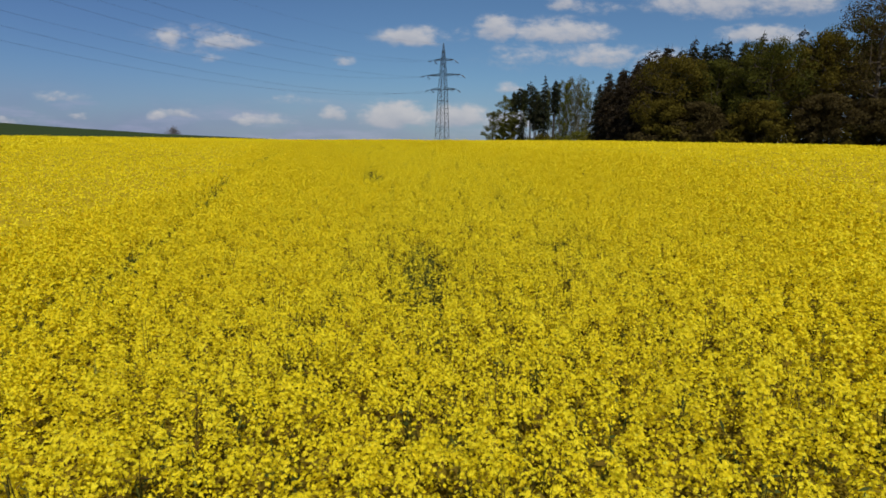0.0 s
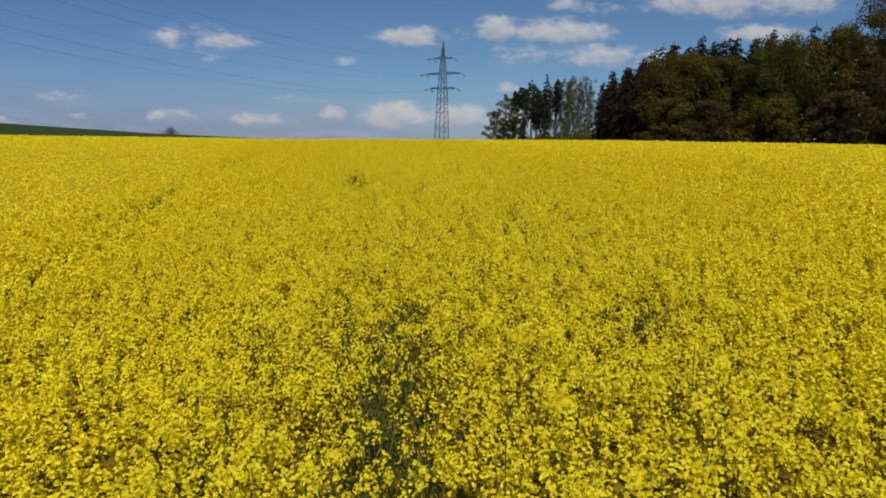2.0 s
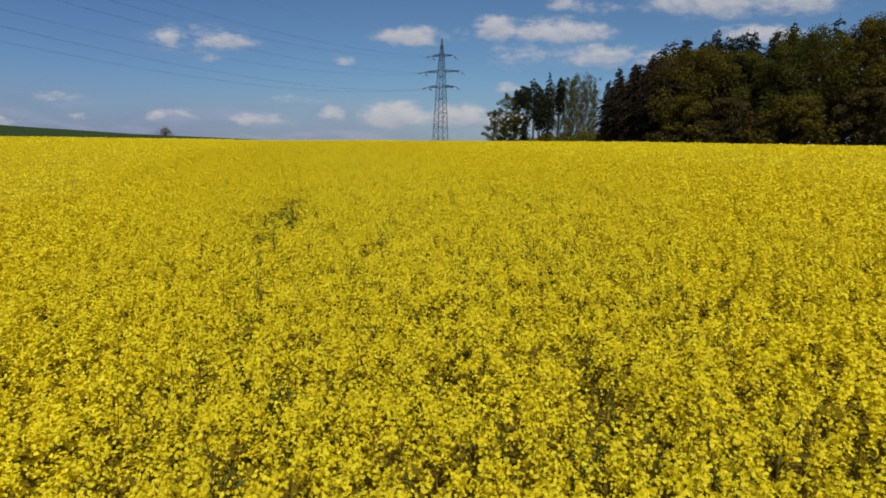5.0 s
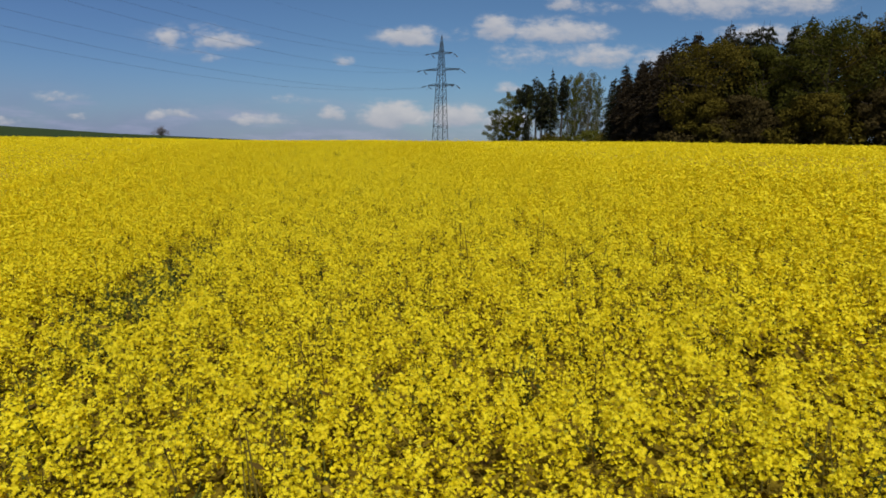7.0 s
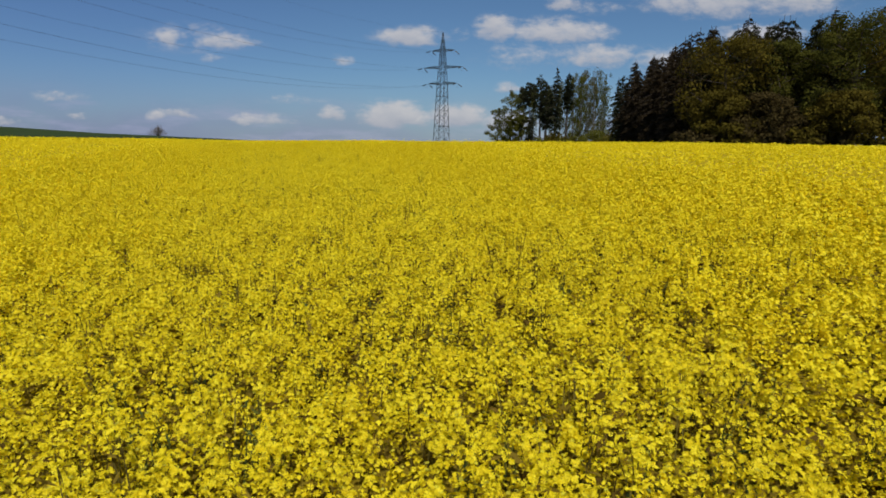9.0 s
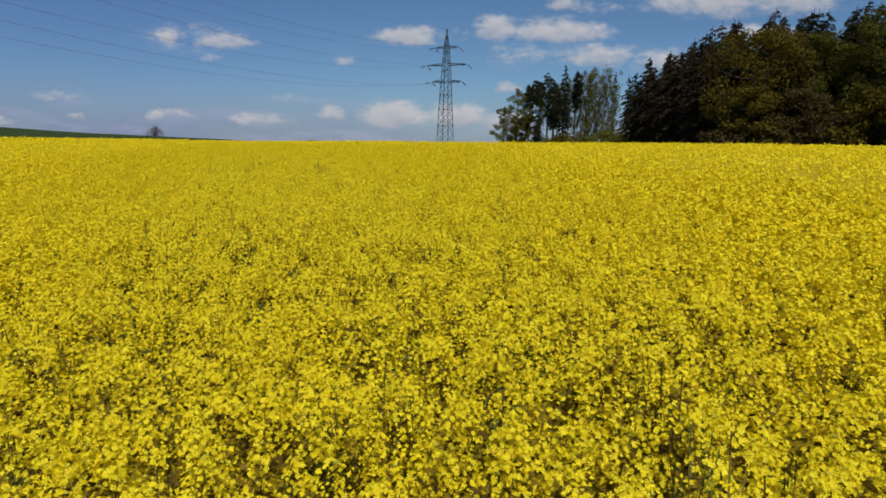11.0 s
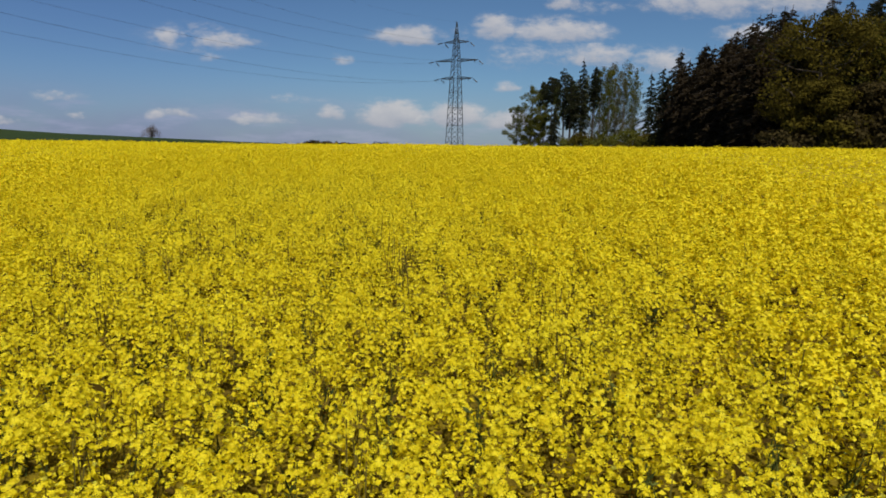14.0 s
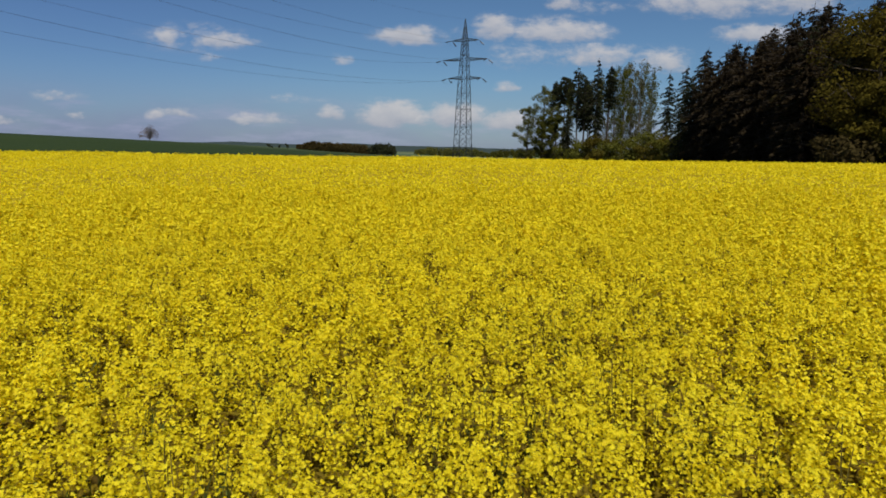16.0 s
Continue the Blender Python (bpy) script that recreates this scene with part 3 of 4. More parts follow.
for i, (x, y, top, r, leaves, clear) in enumerate([
        (38.6, 214, 23.6, 1.5, GREY_GREEN, 0.28), (40.3, 212, 24.5, 1.6, GREY_GREEN, 0.24), (41.7, 209, 24.2, 1.7, SHRUBBY, 0.22), (43.2, 214, 25.2, 1.8, GREY_GREEN, 0.25), (44.6, 211, 25.8, 1.9, TWIGGY, 0.22),
        (45.9, 209, 25.4, 1.9, TWIGGY, 0.22), (47.0, 213, 25.0, 1.9, SHRUBBY, 0.24), (48.3, 209, 23.4, 1.9, GREY_GREEN, 0.22), (49.3, 211, 21.4, 1.7, GREY_GREEN, 0.20), (42.5, 217, 24.0, 1.8, TWIGGY, 0.3), (46.4, 218, 24.4, 1.8, TWIGGY, 0.3),
        (27.8, 211, 18.4, 1.1, GREY_GREEN, 0.5), (30.6, 214, 19.6, 1.1, GREY_GREEN, 0.5), (32.8, 210, 20.2, 1.1, GREY_GREEN, 0.5), (35.4, 211, 21.6, 1.2, GREY_GREEN, 0.45), (36.7, 214, 22.4, 1.2, TWIGGY, 0.4), (34.4, 215, 20.5, 1.1, TWIGGY, 0.5)]):
    tagged(slender("grove_tree", x, y, top + 0.6, r, leaves, L_SLENDER, 320 + i, clear=clear, each=34 if i in (4, 5) or i > 10 else 48), group=GROVE)
for i, (x, y, top, r, clear, full, body) in enumerate([(33.7, 207, 25.6, 3.0, 0.30, 0.7, 0.45), (37.6, 210, 24.2, 1.8, 0.62, 0.4, 0.12), (51.4, 204, 22.2, 2.8, 0.10, 0.6, 0.5), (32.2, 213, 21.0, 2.4, 0.46, 0.4, 0.2)]):
    tagged(conifer("spruce", x, y, top, r, NEEDLE, L_SLIM, 340 + i, clear=clear, full=full, body=body, tiers=24, bough=64), group=GROVE)
tagged(conifer("spruce", 26.4, 206, 12.0, 1.8, NEEDLE, "low dense dark spruce beside the open grove", 350, clear=0.03), group=GROVE)
for i, (x, y, top, r) in enumerate([(25.0, 215, 20.2, 2.2), (26.8, 213, 21.4, 2.4), (28.4, 216, 21.4, 2.2), (29.7, 210, 23.2, 2.6), (31.0, 208, 21.0, 2.0)]):
    tagged(broadleaf("pine", x, y, top, r, NEEDLE, L_PINE, 360 + i, each=58, size=0.14, clear=0.64 if i < 3 else 0.44, limbs=26, stout=0.42, clump=0.9), group=GROVE)
for i in range(14):
    tagged(shrub("shrub", 27 + 1.9 * i + (i % 3) * 0.8, 204 - 1.6 * i + (i % 2) * 3, 8.0 + 0.14 * i + (i * 7 % 5) * 0.4, 4.0, (SHRUBBY, SHRUBBY, OLIVE)[i % 3], "low leafy shrub under the trees", 400 + i, each=130), group="shrubs at the foot of the trees")
for i in range(12):
    tagged(shrub("shrub", 37 + 4.2 * i, 112 - 1.55 * i - (i % 2), 3.6 + (i * 3 % 4) * 0.4, 2.8, (BROWN, OLIVE)[i % 2], "low leafy shrub at the wood's edge", 430 + i), group="shrubs at the foot of the trees")
# lone bush on the far hill
TWIGS = leafage("bare_twigs", (0.12, 0.10, 0.095), (0.17, 0.145, 0.135), (0.22, 0.19, 0.175))
bare_bush("lone_tree", -201, 454, 9.4, 6.6, TWIGS, TWIGS, "bare round bushy tree alone on the green hill", 500)


# ---- power line ----
STEEL = material("galvanised_steel", two_tone((0.3, (0.012, 0.018, 0.019)), (0.7, (0.030, 0.038, 0.039)), scale=1.5, fine=8.0, spread=0.2), rough=0.6, spec=0.4, metal=0.3)
GLASS_DISC = material("insulator", two_tone((0.3, (0.02, 0.022, 0.022)), (0.7, (0.04, 0.04, 0.036)), spread=0.3), rough=0.3, spec=0.5)
WIRE = material("aluminium_wire", two_tone((0.3, (0.06, 0.065, 0.075)), (0.7, (0.10, 0.105, 0.115)), spread=0.0), rough=0.5, metal=0.5)
PX, PY, TURN = -0.4, 218.0, radians(-26.6)
PZ = foot(PX, PY)
ARMS = [(20.5, 3.8, 3.8), (25.4, 5.8, 5.8), (30.5, 3.3, 3.3)]          # height, reach to each side
width_at = curve_through([PZ, 8, 20.5, 25.4, 30.5, 36.3], [4.3, 3.45, 2.45, 1.95, 1.3, 0.1])
pylon = tagged(new("lattice_pylon"), "tall grey steel lattice pylon with three crossarms", "pylon")
pylon.location, pylon.rotation_euler = (PX, PY, 0), (0, 0, TURN)


def bar(a, b, w):
    return tube([a, b], [w * 0.62, w * 0.62], 4)


def corner(z, k):
    w = float(width_at(z)) / 2
    return np.array([(w, w), (-w, w), (-w, -w), (w, -w)][k]).tolist() + [z]


levels = [PZ]
while levels[-1] < 34.6:
    levels.append(levels[-1] + max(0.95, float(width_at(levels[-1])) * 0.72))
levels[-1] = 36.3
for k in range(4):
    mesh_object("leg", *join([bar(corner(a, k), corner(b, k), 0.19 if a < 20 else 0.14) for a, b in zip(levels, levels[1:])]), STEEL, pylon)
for k in range(4):
    j = (k + 1) % 4
    pieces = []
    for n, (a, b) in enumerate(zip(levels, levels[1:])):
        if b < 36:
            pieces += [bar(corner(a, k), corner(b, j), 0.085), bar(corner(a, j), corner(b, k), 0.085)]
        if n % 2 == 0 and n:
            pieces.append(bar(corner(a, k), corner(a, j), 0.085))
    mesh_object("bracing", *join(pieces), STEEL, pylon)
tips = []
for z, left, right in ARMS:
    for side, reach in ((-1, left), (1, right)):
        w, w2 = float(width_at(z)) / 2, float(width_at(z + 0.7)) / 2
        tip = np.array([side * (w + reach), 0, z + 0.25])
        pieces = []
        for s in (-1, 1):
            low, upp = np.array([side * w, s * w, z]), np.array([side * w2, s * w2, z + 0.7])
            pieces += [bar(low, tip, 0.13), bar(upp, tip, 0.11)]
            for q in (0.25, 0.5, 0.75):
                pieces += [bar(low + (tip - low) * q, upp + (tip - upp) * (q - 0.2), 0.06)]
        for q in (0.0, 0.3, 0.6):
            a, b = np.array([side * w, -w, z]), np.array([side * w, w, z])
            pieces += [bar(a + (tip - a) * q, b + (tip - b) * min(1, q + 0.28), 0.06), bar(a + (tip - a) * q, b + (tip - b) * q, 0.06)]
        arm = mesh_object("crossarm", *join(pieces), STEEL, pylon)
        tips.append((side, tip))
        # tension strings on both sides of the arm's tip
        for along_line in (-1, 1):
            end = tip + np.array([0.25 * side, along_line * 3.3, -0.85])
            discs = [bar(tip, end, 0.05)]
            for q in np.linspace(0.3, 0.97, 12):
                c = tip + (end - tip) * q
                d = (end - tip) / np.linalg.norm(end - tip)
                discs.append(tube([c - d * 0.05, c, c + d * 0.05], [0.05, 0.15, 0.06], 6))
            mesh_object("insulator", *join(discs), GLASS_DISC, arm, "dark string of insulator discs")
        # jumper loop under the arm
        q = np.linspace(-1, 1, 9)
        loop = [tip + np.array([0.25 * side, 3.4 * s, -0.8 - 0.45 * (1 - s * s)]) for s in q]
        mesh_object("jumper_cable", *tube(loop, [0.014] * 9, 4), WIRE, arm)
turn = np.array([[math.cos(TURN), -math.sin(TURN), 0], [math.sin(TURN), math.cos(TURN), 0], [0, 0, 1]])
SPAN = 205.0


def conductor(start, r, label):
    """A hanging wire: drops from the pylon, then climbs towards the next one."""
    s = np.linspace(0, SPAN, 70)
    pts = [start + turn @ np.array([0, -q, 0]) + np.array([0, 0, -0.1464 * q + 0.000815 * q * q]) for q in s]
    tagged(mesh_object("overhead_cable", *tube(pts, [r] * 70, 5), WIRE, smooth=True), label, "cable", group="cables of the power line")


for side, tip in tips:
    p = turn @ (tip + np.array([0.25 * side, -3.4, -0.8])) + np.array([PX, PY, 0])
    conductor(p, 0.016, "thin dark overhead conductor hanging from the pylon")
conductor(np.array([PX, PY, 36.3]), 0.010, "thin dark earth wire from the pylon's peak")


# ---- distance ----
def far_wood(name, x0, x1, y, height, leaves, label, seed, count):
    rng = np.random.default_rng(seed)
    cs, rs = [], []
    for k in range(count):
        x, yy = rng.uniform(x0, x1), y + rng.uniform(-20, 20)
        z = foot(x, yy)
        h = height * rng.uniform(0.6, 1.15) * min(1, 0.5 + 3 * min(x - x0, x1 - x) / (x1 - x0))
        for q in (0.35, 0.62, 0.85):
            cs.append((x + rng.normal(0, 0.8), yy, z + h * q)), rs.append(h * 0.26 * (1.2 - q * 0.6))
    v, f = leaf_cloud(rng, np.array(cs), np.array(rs), 24, height * 0.10, 1.25)
    tagged(mesh_object(name, v, f, leaves), label, "wood", kind="stuff")


# wooded green of the ridges, with distance haze mixed into the colour
HAZE_GREEN = leafage("far_hill_haze_tint", (0.035, 0.05, 0.05), (0.05, 0.07, 0.065), (0.075, 0.10, 0.085))
far_wood("far_wood", -116, -58, 520, 6.2, BROWN, "brown far wood beyond the field", 600, 330)
far_wood("far_wood", -60, -42, 512, 7.6, NEEDLE, "dark far spruces beyond the field", 603, 70)
far_wood("far_hedge", -126, -116, 480, 4.2, NEEDLE, "small dark trees on the green hill's edge", 604, 5)
far_wood("far_wood", -45, 60, 900, 10, GREY_GREEN, "grey-green far wood in the valley", 601, 220)
far_wood("far_wood", 40, 160, 700, 9, GREEN, "green hedge line far beyond the field", 602, 150)


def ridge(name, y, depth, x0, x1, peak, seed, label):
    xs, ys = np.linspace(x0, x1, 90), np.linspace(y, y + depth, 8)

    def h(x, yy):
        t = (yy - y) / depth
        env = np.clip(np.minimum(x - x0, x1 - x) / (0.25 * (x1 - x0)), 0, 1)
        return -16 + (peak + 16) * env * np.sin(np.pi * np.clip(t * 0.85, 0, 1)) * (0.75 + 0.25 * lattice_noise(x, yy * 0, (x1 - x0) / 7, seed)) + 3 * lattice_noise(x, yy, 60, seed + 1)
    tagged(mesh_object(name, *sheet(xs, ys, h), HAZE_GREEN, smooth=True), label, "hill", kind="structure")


ridge("backdrop", 2300, 700, -900, 500, 20, 610, "low wooded hills on the horizon, haze tint in their green")
ridge("backdrop", 3400, 800, -2500, 2500, 22, 612, "low hills on the horizon, haze blue in their colour")


# ---- the rapeseed crop ----
field = tagged(new("rapeseed_field"), "dense field of yellow flowering rapeseed on gently rising ground", "crop", kind="stuff")
# thin places where the crop stands low: (x, y, half width, half length, turn in degrees, depth)
THIN = [
    (-0.28, 7.5, 0.50, 2.0, 2, 0.72), (-0.28, 9.2, 0.42, 0.8, 0, 0.75), (1.9, 9.2, 0.32, 0.5, 0, 0.95), (-2.75, 23.2, 0.52, 2.2, 5, 0.76), (-2.3, 20.2, 0.5, 1.5, 8, 0.55),
    (-5.0, 9.5, 0.34, 5.0, 11, 0.68), (-7.3, 19.5, 0.38, 7.0, 14, 0.70), (-10.3, 35.0, 0.45, 12.0, 9, 0.72), (-4.4, 5.9, 0.45, 0.5, 0, 0.7), (-5.9, 8.0, 0.5, 0.6, 10, 0.7),
    (-7.6, 47.6, 0.3, 0.9, 25, 0.7), (-5.3, 46.7, 0.12, 0.3, 0, 0.9), (-3.6, 35.9, 0.2, 0.3, 0, 0.9), (-1.0, 10.4, 0.15, 0.3, 0, 0.8),
    (-2.95, 25.1, 0.35, 0.9, 8, 0.65), (-1.45, 27.9, 0.16, 0.35, 0, 0.6), (2.3, 29.0, 0.3, 0.5, 0, 0.6), (2.0, 18.5, 0.3, 0.4, 0, 0.55), (1.4, 15.2, 0.2, 0.4, 0, 0.6),
]


def thin_at(x, y):
    t = np.zeros_like(x)
    for cx, cy, a, b, turn, deep in THIN:
        c, s = math.cos(radians(turn)), math.sin(radians(turn))
        p, q = (x - cx) * c + (y - cy) * s, -(x - cx) * s + (y - cy) * c
        e = np.sqrt((p / a) ** 2 + (q / b) ** 2) + 0.35 * lattice_noise(x, y, 0.35, 9)
        t = np.maximum(t, deep * np.clip(1.35 - e, 0, 1))
    return np.clip(t, 0, 1)


def scatter(rng, density, x0, x1, y0, y1, keep):
    step = density ** -0.5
    gx, gy = np.meshgrid(np.arange(x0, x1, step), np.arange(y0, y1, step))
    x, y = gx.ravel() + rng.uniform(-0.75, 0.75, gx.size) * step, gy.ravel() + rng.uniform(-0.75, 0.75, gx.size) * step
    n = len(x)
    # plants bunch together: fewer heads in the valleys of a noise
    bunch = lattice_noise(x, y, 0.22, 11) + 0.6 * lattice_noise(x, y, 0.7, 12)
    ok = keep(x, y) & in_crop(x, y) & (rng.uniform(0, 1, n) < 0.86 + 0.55 * bunch) & (rng.uniform(0, 1, n) > 0.95 * thin_at(x, y))
    return x[ok], y[ok]


def ring_of(x, y):
    """How near the flight passes: sideways and beyond its end."""
    side = np.abs(x - path_x(y))
    return np.maximum(side, (y - 48) * 0.62), side


def head_tops(rng, x, y, low_share=0.33):
    z = crop_top(x, y) + rng.normal(0, 0.05, len(x)) + 0.05 * lattice_noise(x, y, 0.45, 13) - 0.40 * thin_at(x, y)
    low = rng.uniform(0, 1, len(x)) < low_share
    return z - low * rng.uniform(0.05, 0.30, len(x))


def stars(rng, c, size, lift, tilt):
    """Four-petalled flowers as four triangles round a heart; c is (n, 3), lift their facing (n, 3)."""
    n = len(c)
    up = lift + rng.normal(0, tilt, (n, 3))
    up /= np.linalg.norm(up, axis=1, keepdims=True)
    a = np.cross(up, rng.normal(0, 1, (n, 3)))
    a /= np.linalg.norm(a, axis=1, keepdims=True)
    b = np.cross(up, a)
    size = size[:, None] * rng.uniform(0.8, 1.2, (n, 1))
    verts = [c]
    for k in range(4):
        for off in (-0.56, 0.56):
            ang = k * math.pi / 2 + off
            verts.append(c + size * (a * math.cos(ang) + b * math.sin(ang) + 0.22 * up))
    verts = np.stack(verts, 1).reshape(-1, 3)
    i = (np.arange(n) * 9)[:, None]
    faces = np.concatenate([np.concatenate([i, i + 1 + 2 * k, i + 2 + 2 * k], 1) for k in range(4)])
    return verts, faces


def blades(rng, c, long, wide, facing):
    """Loose leaf blades: kite-shaped quads."""
    n = len(c)
    ax = facing + rng.normal(0, 0.35, (n, 3))
    ax /= np.linalg.norm(ax, axis=1, keepdims=True)
    sd = np.cross(ax, rng.normal(0, 1, (n, 3)))
    sd /= np.linalg.norm(sd, axis=1, keepdims=True)
    long, wide = long[:, None], wide[:, None]
    verts = np.stack([c, c + ax * long * 0.55 + sd * wide, c + ax * long, c + ax * long * 0.5 - sd * wide], 1).reshape(-1, 3)
    return verts, np.arange(n * 4).reshape(-1, 4)


def folded(rng, c, size, lift, tilt):
    """Flowers seen from further off: a folded pair of petals each."""
    n = len(c)
    up = lift + rng.normal(0, tilt, (n, 3))
    up /= np.linalg.norm(up, axis=1, keepdims=True)
    a = np.cross(up, rng.normal(0, 1, (n, 3)))
    a /= np.linalg.norm(a, axis=1, keepdims=True)
    b = np.cross(up, a)
    s = size * rng.uniform(0.7, 1.25, (n, 1))
    verts = np.stack([c - a * s, c - b * s * 0.8 + up * s * 0.35, c + a * s, c + b * s * 0.8 + up * s * 0.35], 1).reshape(-1, 3)
    i = (np.arange(n) * 4)[:, None]
    return verts, np.concatenate([np.concatenate([i, i + 1, i + 2], 1), np.concatenate([i, i + 2, i + 3], 1)])


def coarse_heads(rng, x, y, z, flowers, radius, height, size):
    c = np.repeat(np.stack([x, y, z], 1), flowers, 0)
    n = len(c)
    ang, q = rng.uniform(0, 2 * math.pi, n), rng.uniform(0, 1, n)
    rr = np.sqrt(rng.uniform(0.05, 1, n)) * (0.35 + 0.65 * q)
    out = np.stack([np.cos(ang) * rr, np.sin(ang) * rr, np.zeros(n)], 1)
    c = c + out * radius + np.stack([0 * q, 0 * q, -q * height], 1)
    return folded(rng, c, size, out + np.array([0, 0, 0.7]), 0.4)


def racemes(rng, x, y, z, flowers, radius, height, size):
    """Flower heads seen close to: open four-petalled flowers all round a dome, sparser down the stem."""
    heads = len(x)
    wide = np.repeat(radius * rng.uniform(0.7, 1.3, heads), flowers)
    tall = np.repeat(height * rng.uniform(0.6, 1.5, heads), flowers)
    lean = np.repeat(rng.normal(0, 0.22, (heads, 2)), flowers, 0)
    c = np.repeat(np.stack([x, y, z], 1), flowers, 0)
    n = len(c)
    ang, q = rng.uniform(0, 2 * math.pi, n), rng.uniform(0, 1, n) ** 1.4
    rr = np.sqrt(np.clip(1 - (1 - np.minimum(1, q * 1.6)) ** 2, 0.02, 1)) * rng.uniform(0.75, 1.1, n)
    out = np.stack([np.cos(ang) * rr, np.sin(ang) * rr, 0 * q], 1)
    c = c + out * wide[:, None] + np.stack([-lean[:, 0] * q * tall, -lean[:, 1] * q * tall, -q * tall], 1)
    return stars(rng, c, np.full(n, size), out * 1.1 + np.array([0, 0, 0.75]), 0.3)


def stalks(rng, top, length, r, lean):
    """Stalks as narrow upright blades, crossed at random."""
    n = len(top)
    a = rng.uniform(0, math.pi, n)
    o = np.stack([np.cos(a) * r, np.sin(a) * r, 0 * a], 1)
    low = top - np.stack([lean[:, 0], lean[:, 1], length], 1)
    verts = np.stack([top - o * 0.6, low - o, low + o, top + o * 0.6], 1).reshape(-1, 3)
    return verts, np.arange(4 * n).reshape(-1, 4)


def patch_mesh(seed, close, flowers, size, heads_m2, greens, shoots, blooms, leaves, thin=None):
    """A square metre of flowering plants round the origin, the crop's top at z = 0."""
    rng = np.random.default_rng(seed)
    step = heads_m2 ** -0.5
    g = np.arange(-0.5 + step / 2, 0.5, step)
    gx, gy = np.meshgrid(g, g)
    x, y = (q.ravel() + rng.uniform(-0.7, 0.7, q.size) * step for q in (gx, gy))
    # side shoots gather round their plant and stand lower than its middle
    p = rng.uniform(-0.62, 0.62, (44, 2))
    d = np.hypot(x[:, None] - p[:, 0], y[:, None] - p[:, 1])
    k = d.argmin(1)
    x, y, d = x + 0.32 * (p[k, 0] - x), y + 0.32 * (p[k, 1] - y), d.min(1)
    low = rng.uniform(0, 1, len(x)) < 0.42
    z = rng.normal(0, 0.035, len(x)) + rng.normal(0.04, 0.075, 44)[k] - 1.0 * d - low * rng.uniform(0.03, 0.32, len(x))
    ok = rng.uniform(0, 1, len(x)) < 0.95 + 0.35 * lattice_noise(x, y, 0.2, seed + 1)
    # green spots where a plant has not come into flower
    spots = rng.uniform(-0.45, 0.45, (3, 2))
    ok &= (np.hypot(x[:, None] - spots[:, 0], y[:, None] - spots[:, 1]).min(1) > (0.085, 0.06, 0.04)[close]) | (rng.uniform(0, 1, len(x)) < 0.25)
    if thin is not None:
        t = thin(x, y)
        ok &= rng.uniform(0, 1, len(x)) > 0.78 * t
        z = z - 0.22 * t
    x, y, z, low = x[ok], y[ok], z[ok], low[ok]
    if close == 0:
        v1, f1 = racemes(rng, x[~low], y[~low], z[~low], flowers, 0.038, 0.085, size)
        v0, f0 = coarse_heads(rng, x[low], y[low], z[low], flowers, 0.042, 0.11, size * 1.1)
    else:
        v1, f1 = coarse_heads(rng, x[~low], y[~low], z[~low], flowers, 0.042, 0.10, size)
        v0, f0 = coarse_heads(rng, x[low], y[low], z[low], flowers // 2, 0.045, 0.11, size * 1.25)
    u = rng.uniform(-0.5, 0.5, (shoots, 2))
    if thin is not None:
        u = u[rng.uniform(0, 1, shoots) > 1.6 * thin(u[:, 0], u[:, 1])]
    vd, fd = coarse_heads(rng, u[:, 0], u[:, 1], rng.uniform(-0.44, -0.16, len(u)), blooms, 0.055, 0.10, max(size, 0.0145))
    f1 = np.concatenate([f1, f0 + len(v1), fd + len(v1) + len(v0)])
    v1 = np.concatenate([v1, v0, vd])
    top = np.stack([x, y, z], 1)
    n = int(len(x) * greens)
    v2, f2 = stalks(rng, top[:n] - [0, 0, 0.02], rng.uniform(0.35, 0.7, n), 0.0045, rng.normal(0, 0.06, (n, 2)))
    a = rng.uniform(0, 6.28, n)
    v3, f3 = blades(rng, top[:n] - np.stack([0 * a, 0 * a, rng.uniform(0.10, 0.5, n)], 1), rng.uniform(0.05, 0.14, n), rng.uniform(0.005, 0.016, n),
                    np.stack([np.cos(a), np.sin(a), rng.uniform(-0.2, 0.9, n)], 1))
    # the leafy storey below the flowers
    m = leaves
    b = rng.uniform(0, 6.28, m)
    v5, f5 = blades(rng, np.stack([rng.uniform(-0.5, 0.5, m), rng.uniform(-0.5, 0.5, m), rng.uniform(-0.58, -0.26, m)], 1), rng.uniform(0.06, 0.15, m), rng.uniform(0.010, 0.026, m),
                    np.stack([np.cos(b), np.sin(b), rng.uniform(-0.5, 0.6, m)], 1))
    f3, v3 = np.concatenate([f3, f5 + len(v3)]), np.concatenate([v3, v5])
    # green shoots: in the spots, and thick where the flowers stand thin
    stems = (20, 8, 2)[close]
    g = np.repeat(spots, stems, 0) + rng.normal(0, 0.045, (3 * stems, 2))
    if thin is not None:
        w = rng.uniform(-0.5, 0.5, (900, 2))
        g = np.concatenate([g, w[rng.uniform(0, 1, 900) < 1.5 * thin(w[:, 0], w[:, 1]) - 0.55]])
    gt = np.concatenate([g, rng.uniform(-0.45, -0.13, (len(g), 1))], 1)
    v6, f6 = stalks(rng, gt, rng.uniform(0.2, 0.45, len(g)), 0.0042, rng.normal(0, 0.07, (len(g), 2)))
    a = rng.uniform(0, 6.28, len(g))
    v7, f7 = blades(rng, gt - np.stack([0 * a, 0 * a, rng.uniform(0, 0.2, len(g))], 1), rng.uniform(0.04, 0.10, len(g)), rng.uniform(0.004, 0.011, len(g)),
                    np.stack([np.cos(a), np.sin(a), rng.uniform(0, 1.2, len(g))], 1))
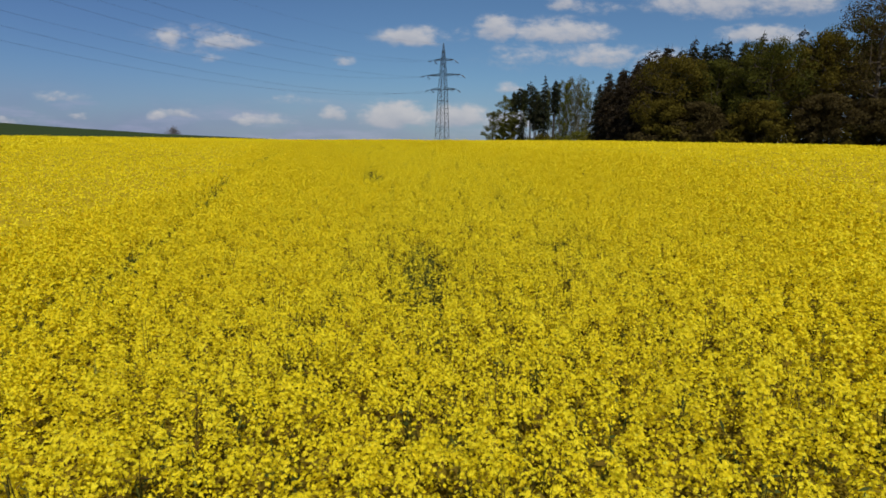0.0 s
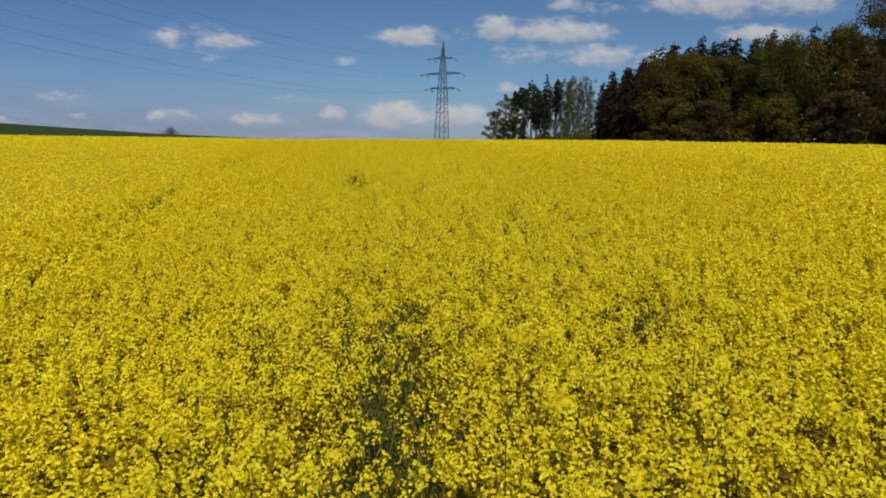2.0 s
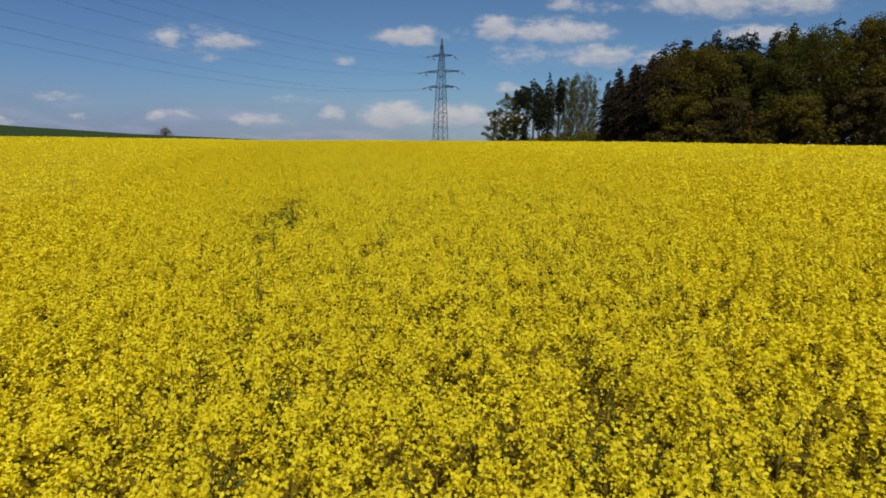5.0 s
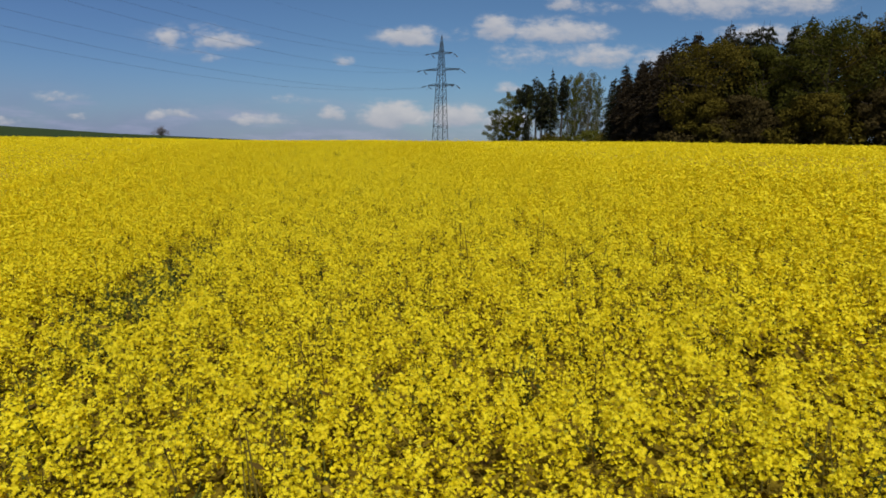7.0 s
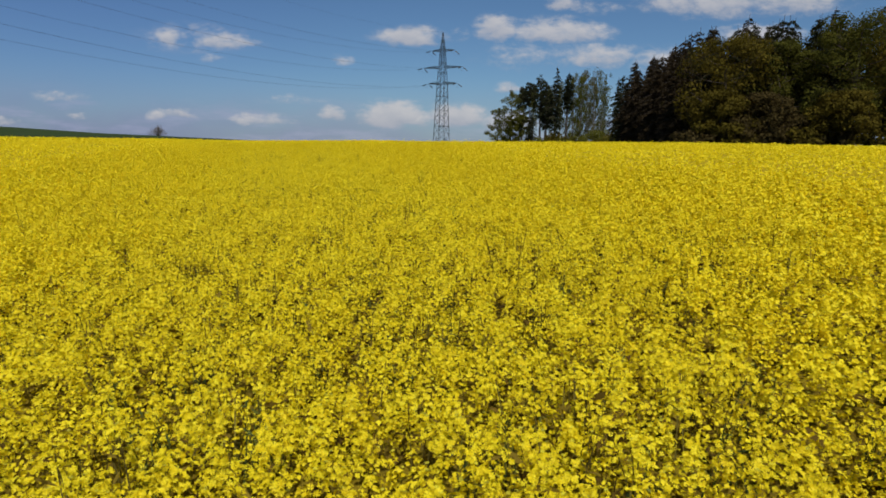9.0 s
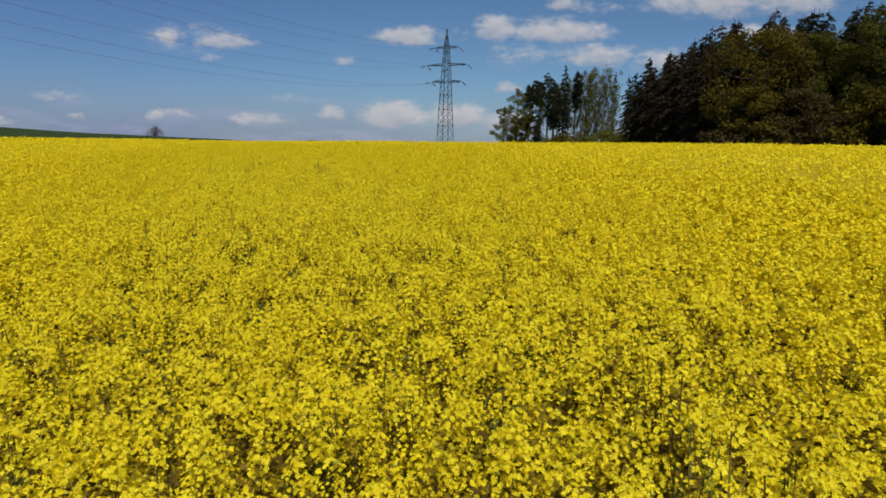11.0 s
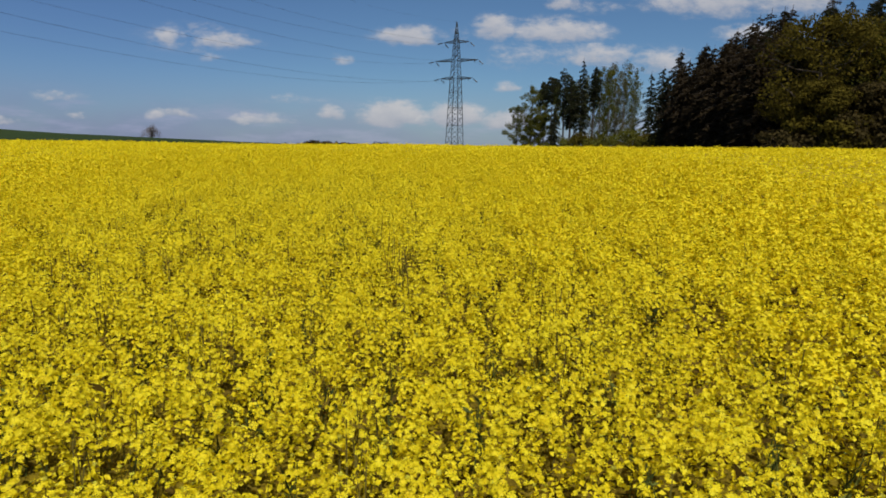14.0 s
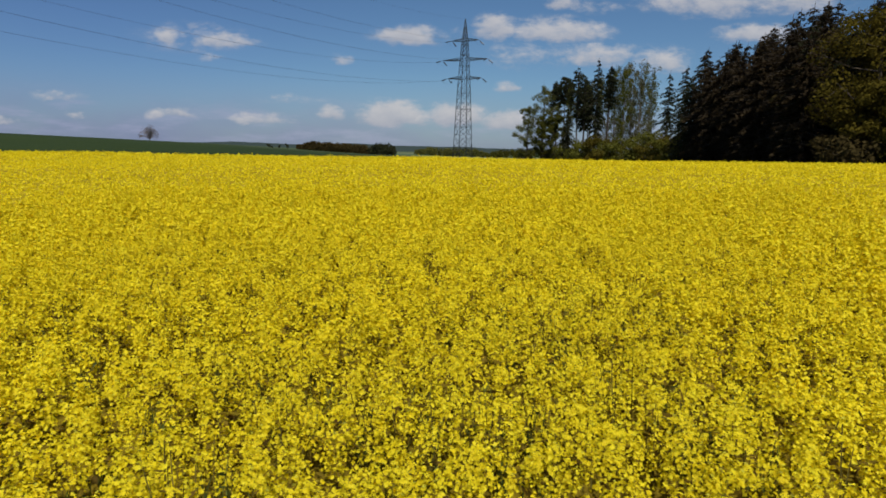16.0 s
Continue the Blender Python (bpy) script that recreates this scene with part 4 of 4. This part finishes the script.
    f6, v6 = np.concatenate([f6, f7 + len(v6)]), np.concatenate([v6, v7])
    v4, f4 = stars(rng, top[::2] + [0, 0, 0.012], np.full(len(top[::2]), 0.008), np.tile([0, 0, 1.0], (len(top[::2]), 1)), 0.25)
    tri = lambda f: np.concatenate([f[:, [0, 1, 2]], f[:, [0, 2, 3]]])
    verts, faces, slots, o = [], [], [], 0
    for k, (v, f) in enumerate(((v1, f1), (v2, tri(f2)), (v3, tri(f3)), (v4, f4), (v6, tri(f6)))):
        verts.append(v), faces.append(f + o), slots.append(np.full(len(f), k, np.int32))
        o += len(v)
    ob = mesh_object("flowering_rape", np.concatenate(verts), np.concatenate(faces), BLOSSOM, field)
    for mat in (STEM, RAPE_LEAF, BUD, GREEN_SHOOT):
        ob.data.materials.append(mat)
    ob.data.polygons.foreach_set("material_index", np.concatenate(slots))
    return ob


def lay(ob, cx, cy, turns):
    """Set a patch on the slope of the land at cx, cy."""
    z = lambda x, y: float(crop_top(np.array([x]), np.array([y]))[0])
    sx, sy = z(cx + 0.5, cy) - z(cx - 0.5, cy), z(cx, cy + 0.5) - z(cx, cy - 0.5)
    slope = Matrix(((1, 0, 0, cx), (0, 1, 0, cy), (sx, sy, 1, z(cx, cy)), (0, 0, 0, 1)))
    ob.matrix_local = slope @ Matrix.Rotation(turns * math.pi / 2, 4, "Z")


rng = np.random.default_rng(4)
NEAR_RING, SIDE_RING, WIDE_RING = 2.1, 4.8, 9.0
kinds = {}
tiled = set()
for cy in np.arange(-8.0, 63.0):
    for cx in np.arange(-19.0, 14.0):
        ring, side = (float(q[0]) for q in ring_of(np.array([cx]), np.array([cy])))
        if ring + 0.9 * float(lattice_noise(np.array([cx]), np.array([cy]), 1.7, 31)[0]) >= WIDE_RING:
            continue
        tiled.add((int(cx), int(cy)))
        near = NEAR_RING + (0.4 if cx > path_x(cy) else 0)      # the land rises on this side
        close = 2 if cy < max(side * 1.28 - 1.5, 1) else 0 if ring < near else 1 if ring < SIDE_RING else 2
        spec = ((15, 0.0108, 300, 0.12, 150, 7, 80), (16, 0.0144, 300, 0.05, 140, 5, 40), (9, 0.0235, 250, 0.01, 130, 3, 8))[close]
        q = np.linspace(-0.6, 0.6, 9)
        tx, ty = np.meshgrid(q, q)
        if thin_at(cx + tx.ravel(), cy + ty.ravel()).max() > 0.08:
            ob = patch_mesh(int(1000 + cx * 77 + cy), close, *spec, lambda x, y: thin_at(x + cx, y + cy))
            lay(ob, cx, cy, 0)
            continue
        key = (close, int(rng.integers(0, 7)))
        if key not in kinds:
            ob = kinds[key] = patch_mesh(700 + key[1] + 50 * close, close, *spec)
        else:
            ob = new("flowering_rape", kinds[key].data)
            ob.parent = field
        lay(ob, cx, cy, int(rng.integers(0, 4)))


def untiled(x, y):
    ix, iy = np.round(x).astype(int), np.round(y).astype(int)
    return np.array([(a, b) not in tiled for a, b in zip(ix, iy)])


# further off: heads of fewer, coarser flowers; thinner still beside and behind the start of the flight
ahead_of = lambda x, y: y > ring_of(x, y)[1] * 1.30 - 1
x, y = scatter(rng, 33, -40, 34, 9, 88, lambda x, y: (ring_of(x, y)[0] >= 8) & (ring_of(x, y)[0] < 26) & ahead_of(x, y))
ok = untiled(x, y)
x, y = x[ok], y[ok]
z = head_tops(rng, x, y, 0.12) - 0.06
mesh_object("blossom", *coarse_heads(rng, x, y, z, 5, 0.080, 0.09, 0.033), BLOSSOM, field, "clusters of small yellow flowers")
x, y = scatter(rng, 20, -85, 80, 30, 97, lambda x, y: (ring_of(x, y)[0] >= 24) & ahead_of(x, y) & (y < 90))
z = head_tops(rng, x, y, 0.1) - 0.12
mesh_object("blossom", *coarse_heads(rng, x, y, z, 2, 0.09, 0.06, 0.085), BLOSSOM, field)
x, y = scatter(rng, 13, -60, 55, -20, 50, lambda x, y: ~ahead_of(x, y))
ok = untiled(x, y)
x, y = x[ok], y[ok]
mesh_object("blossom", *coarse_heads(rng, x, y, head_tops(rng, x, y, 0.15) - 0.08, 3, 0.10, 0.08, 0.075), BLOSSOM, field)
# what shows between the heads; the near sheet's browns hold the gaps' shade
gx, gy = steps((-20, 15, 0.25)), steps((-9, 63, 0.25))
mesh_object("gap_shade_sheet", *sheet(gx, gy, lambda x, y: crop_top(x, y) - 0.52 - 0.30 * thin_at(x, y) + 0.07 * lattice_noise(x, y, 0.3, 21)), UNDER, field, "shaded tangle of stalks and leaves", smooth=True)
fx = steps((-108, -40, 1.5), (-40, 40, 0.7), (40, 90, 1.5))
fy = steps((-20, FIELD_END - 8, 0.7))


def far_height(x, y):
    # sinks out of sight where the patches of plants stand
    ix, iy = np.round(x).astype(int).ravel(), np.round(y).astype(int).ravel()
    inside = np.array([all((a + i, b + j) in tiled for i in (-1, 0, 1) for j in (-1, 0, 1)) for a, b in zip(ix, iy)]).reshape(x.shape)
    return crop_top(x, y) - 0.18 - 0.84 * inside - 0.3 * thin_at(x, y) + 0.04 * lattice_noise(x, y, 0.9, 23)


mesh_object("canopy", *sheet(fx, fy, far_height), FAR_RAPE, field, "closed yellow flower canopy", smooth=True)
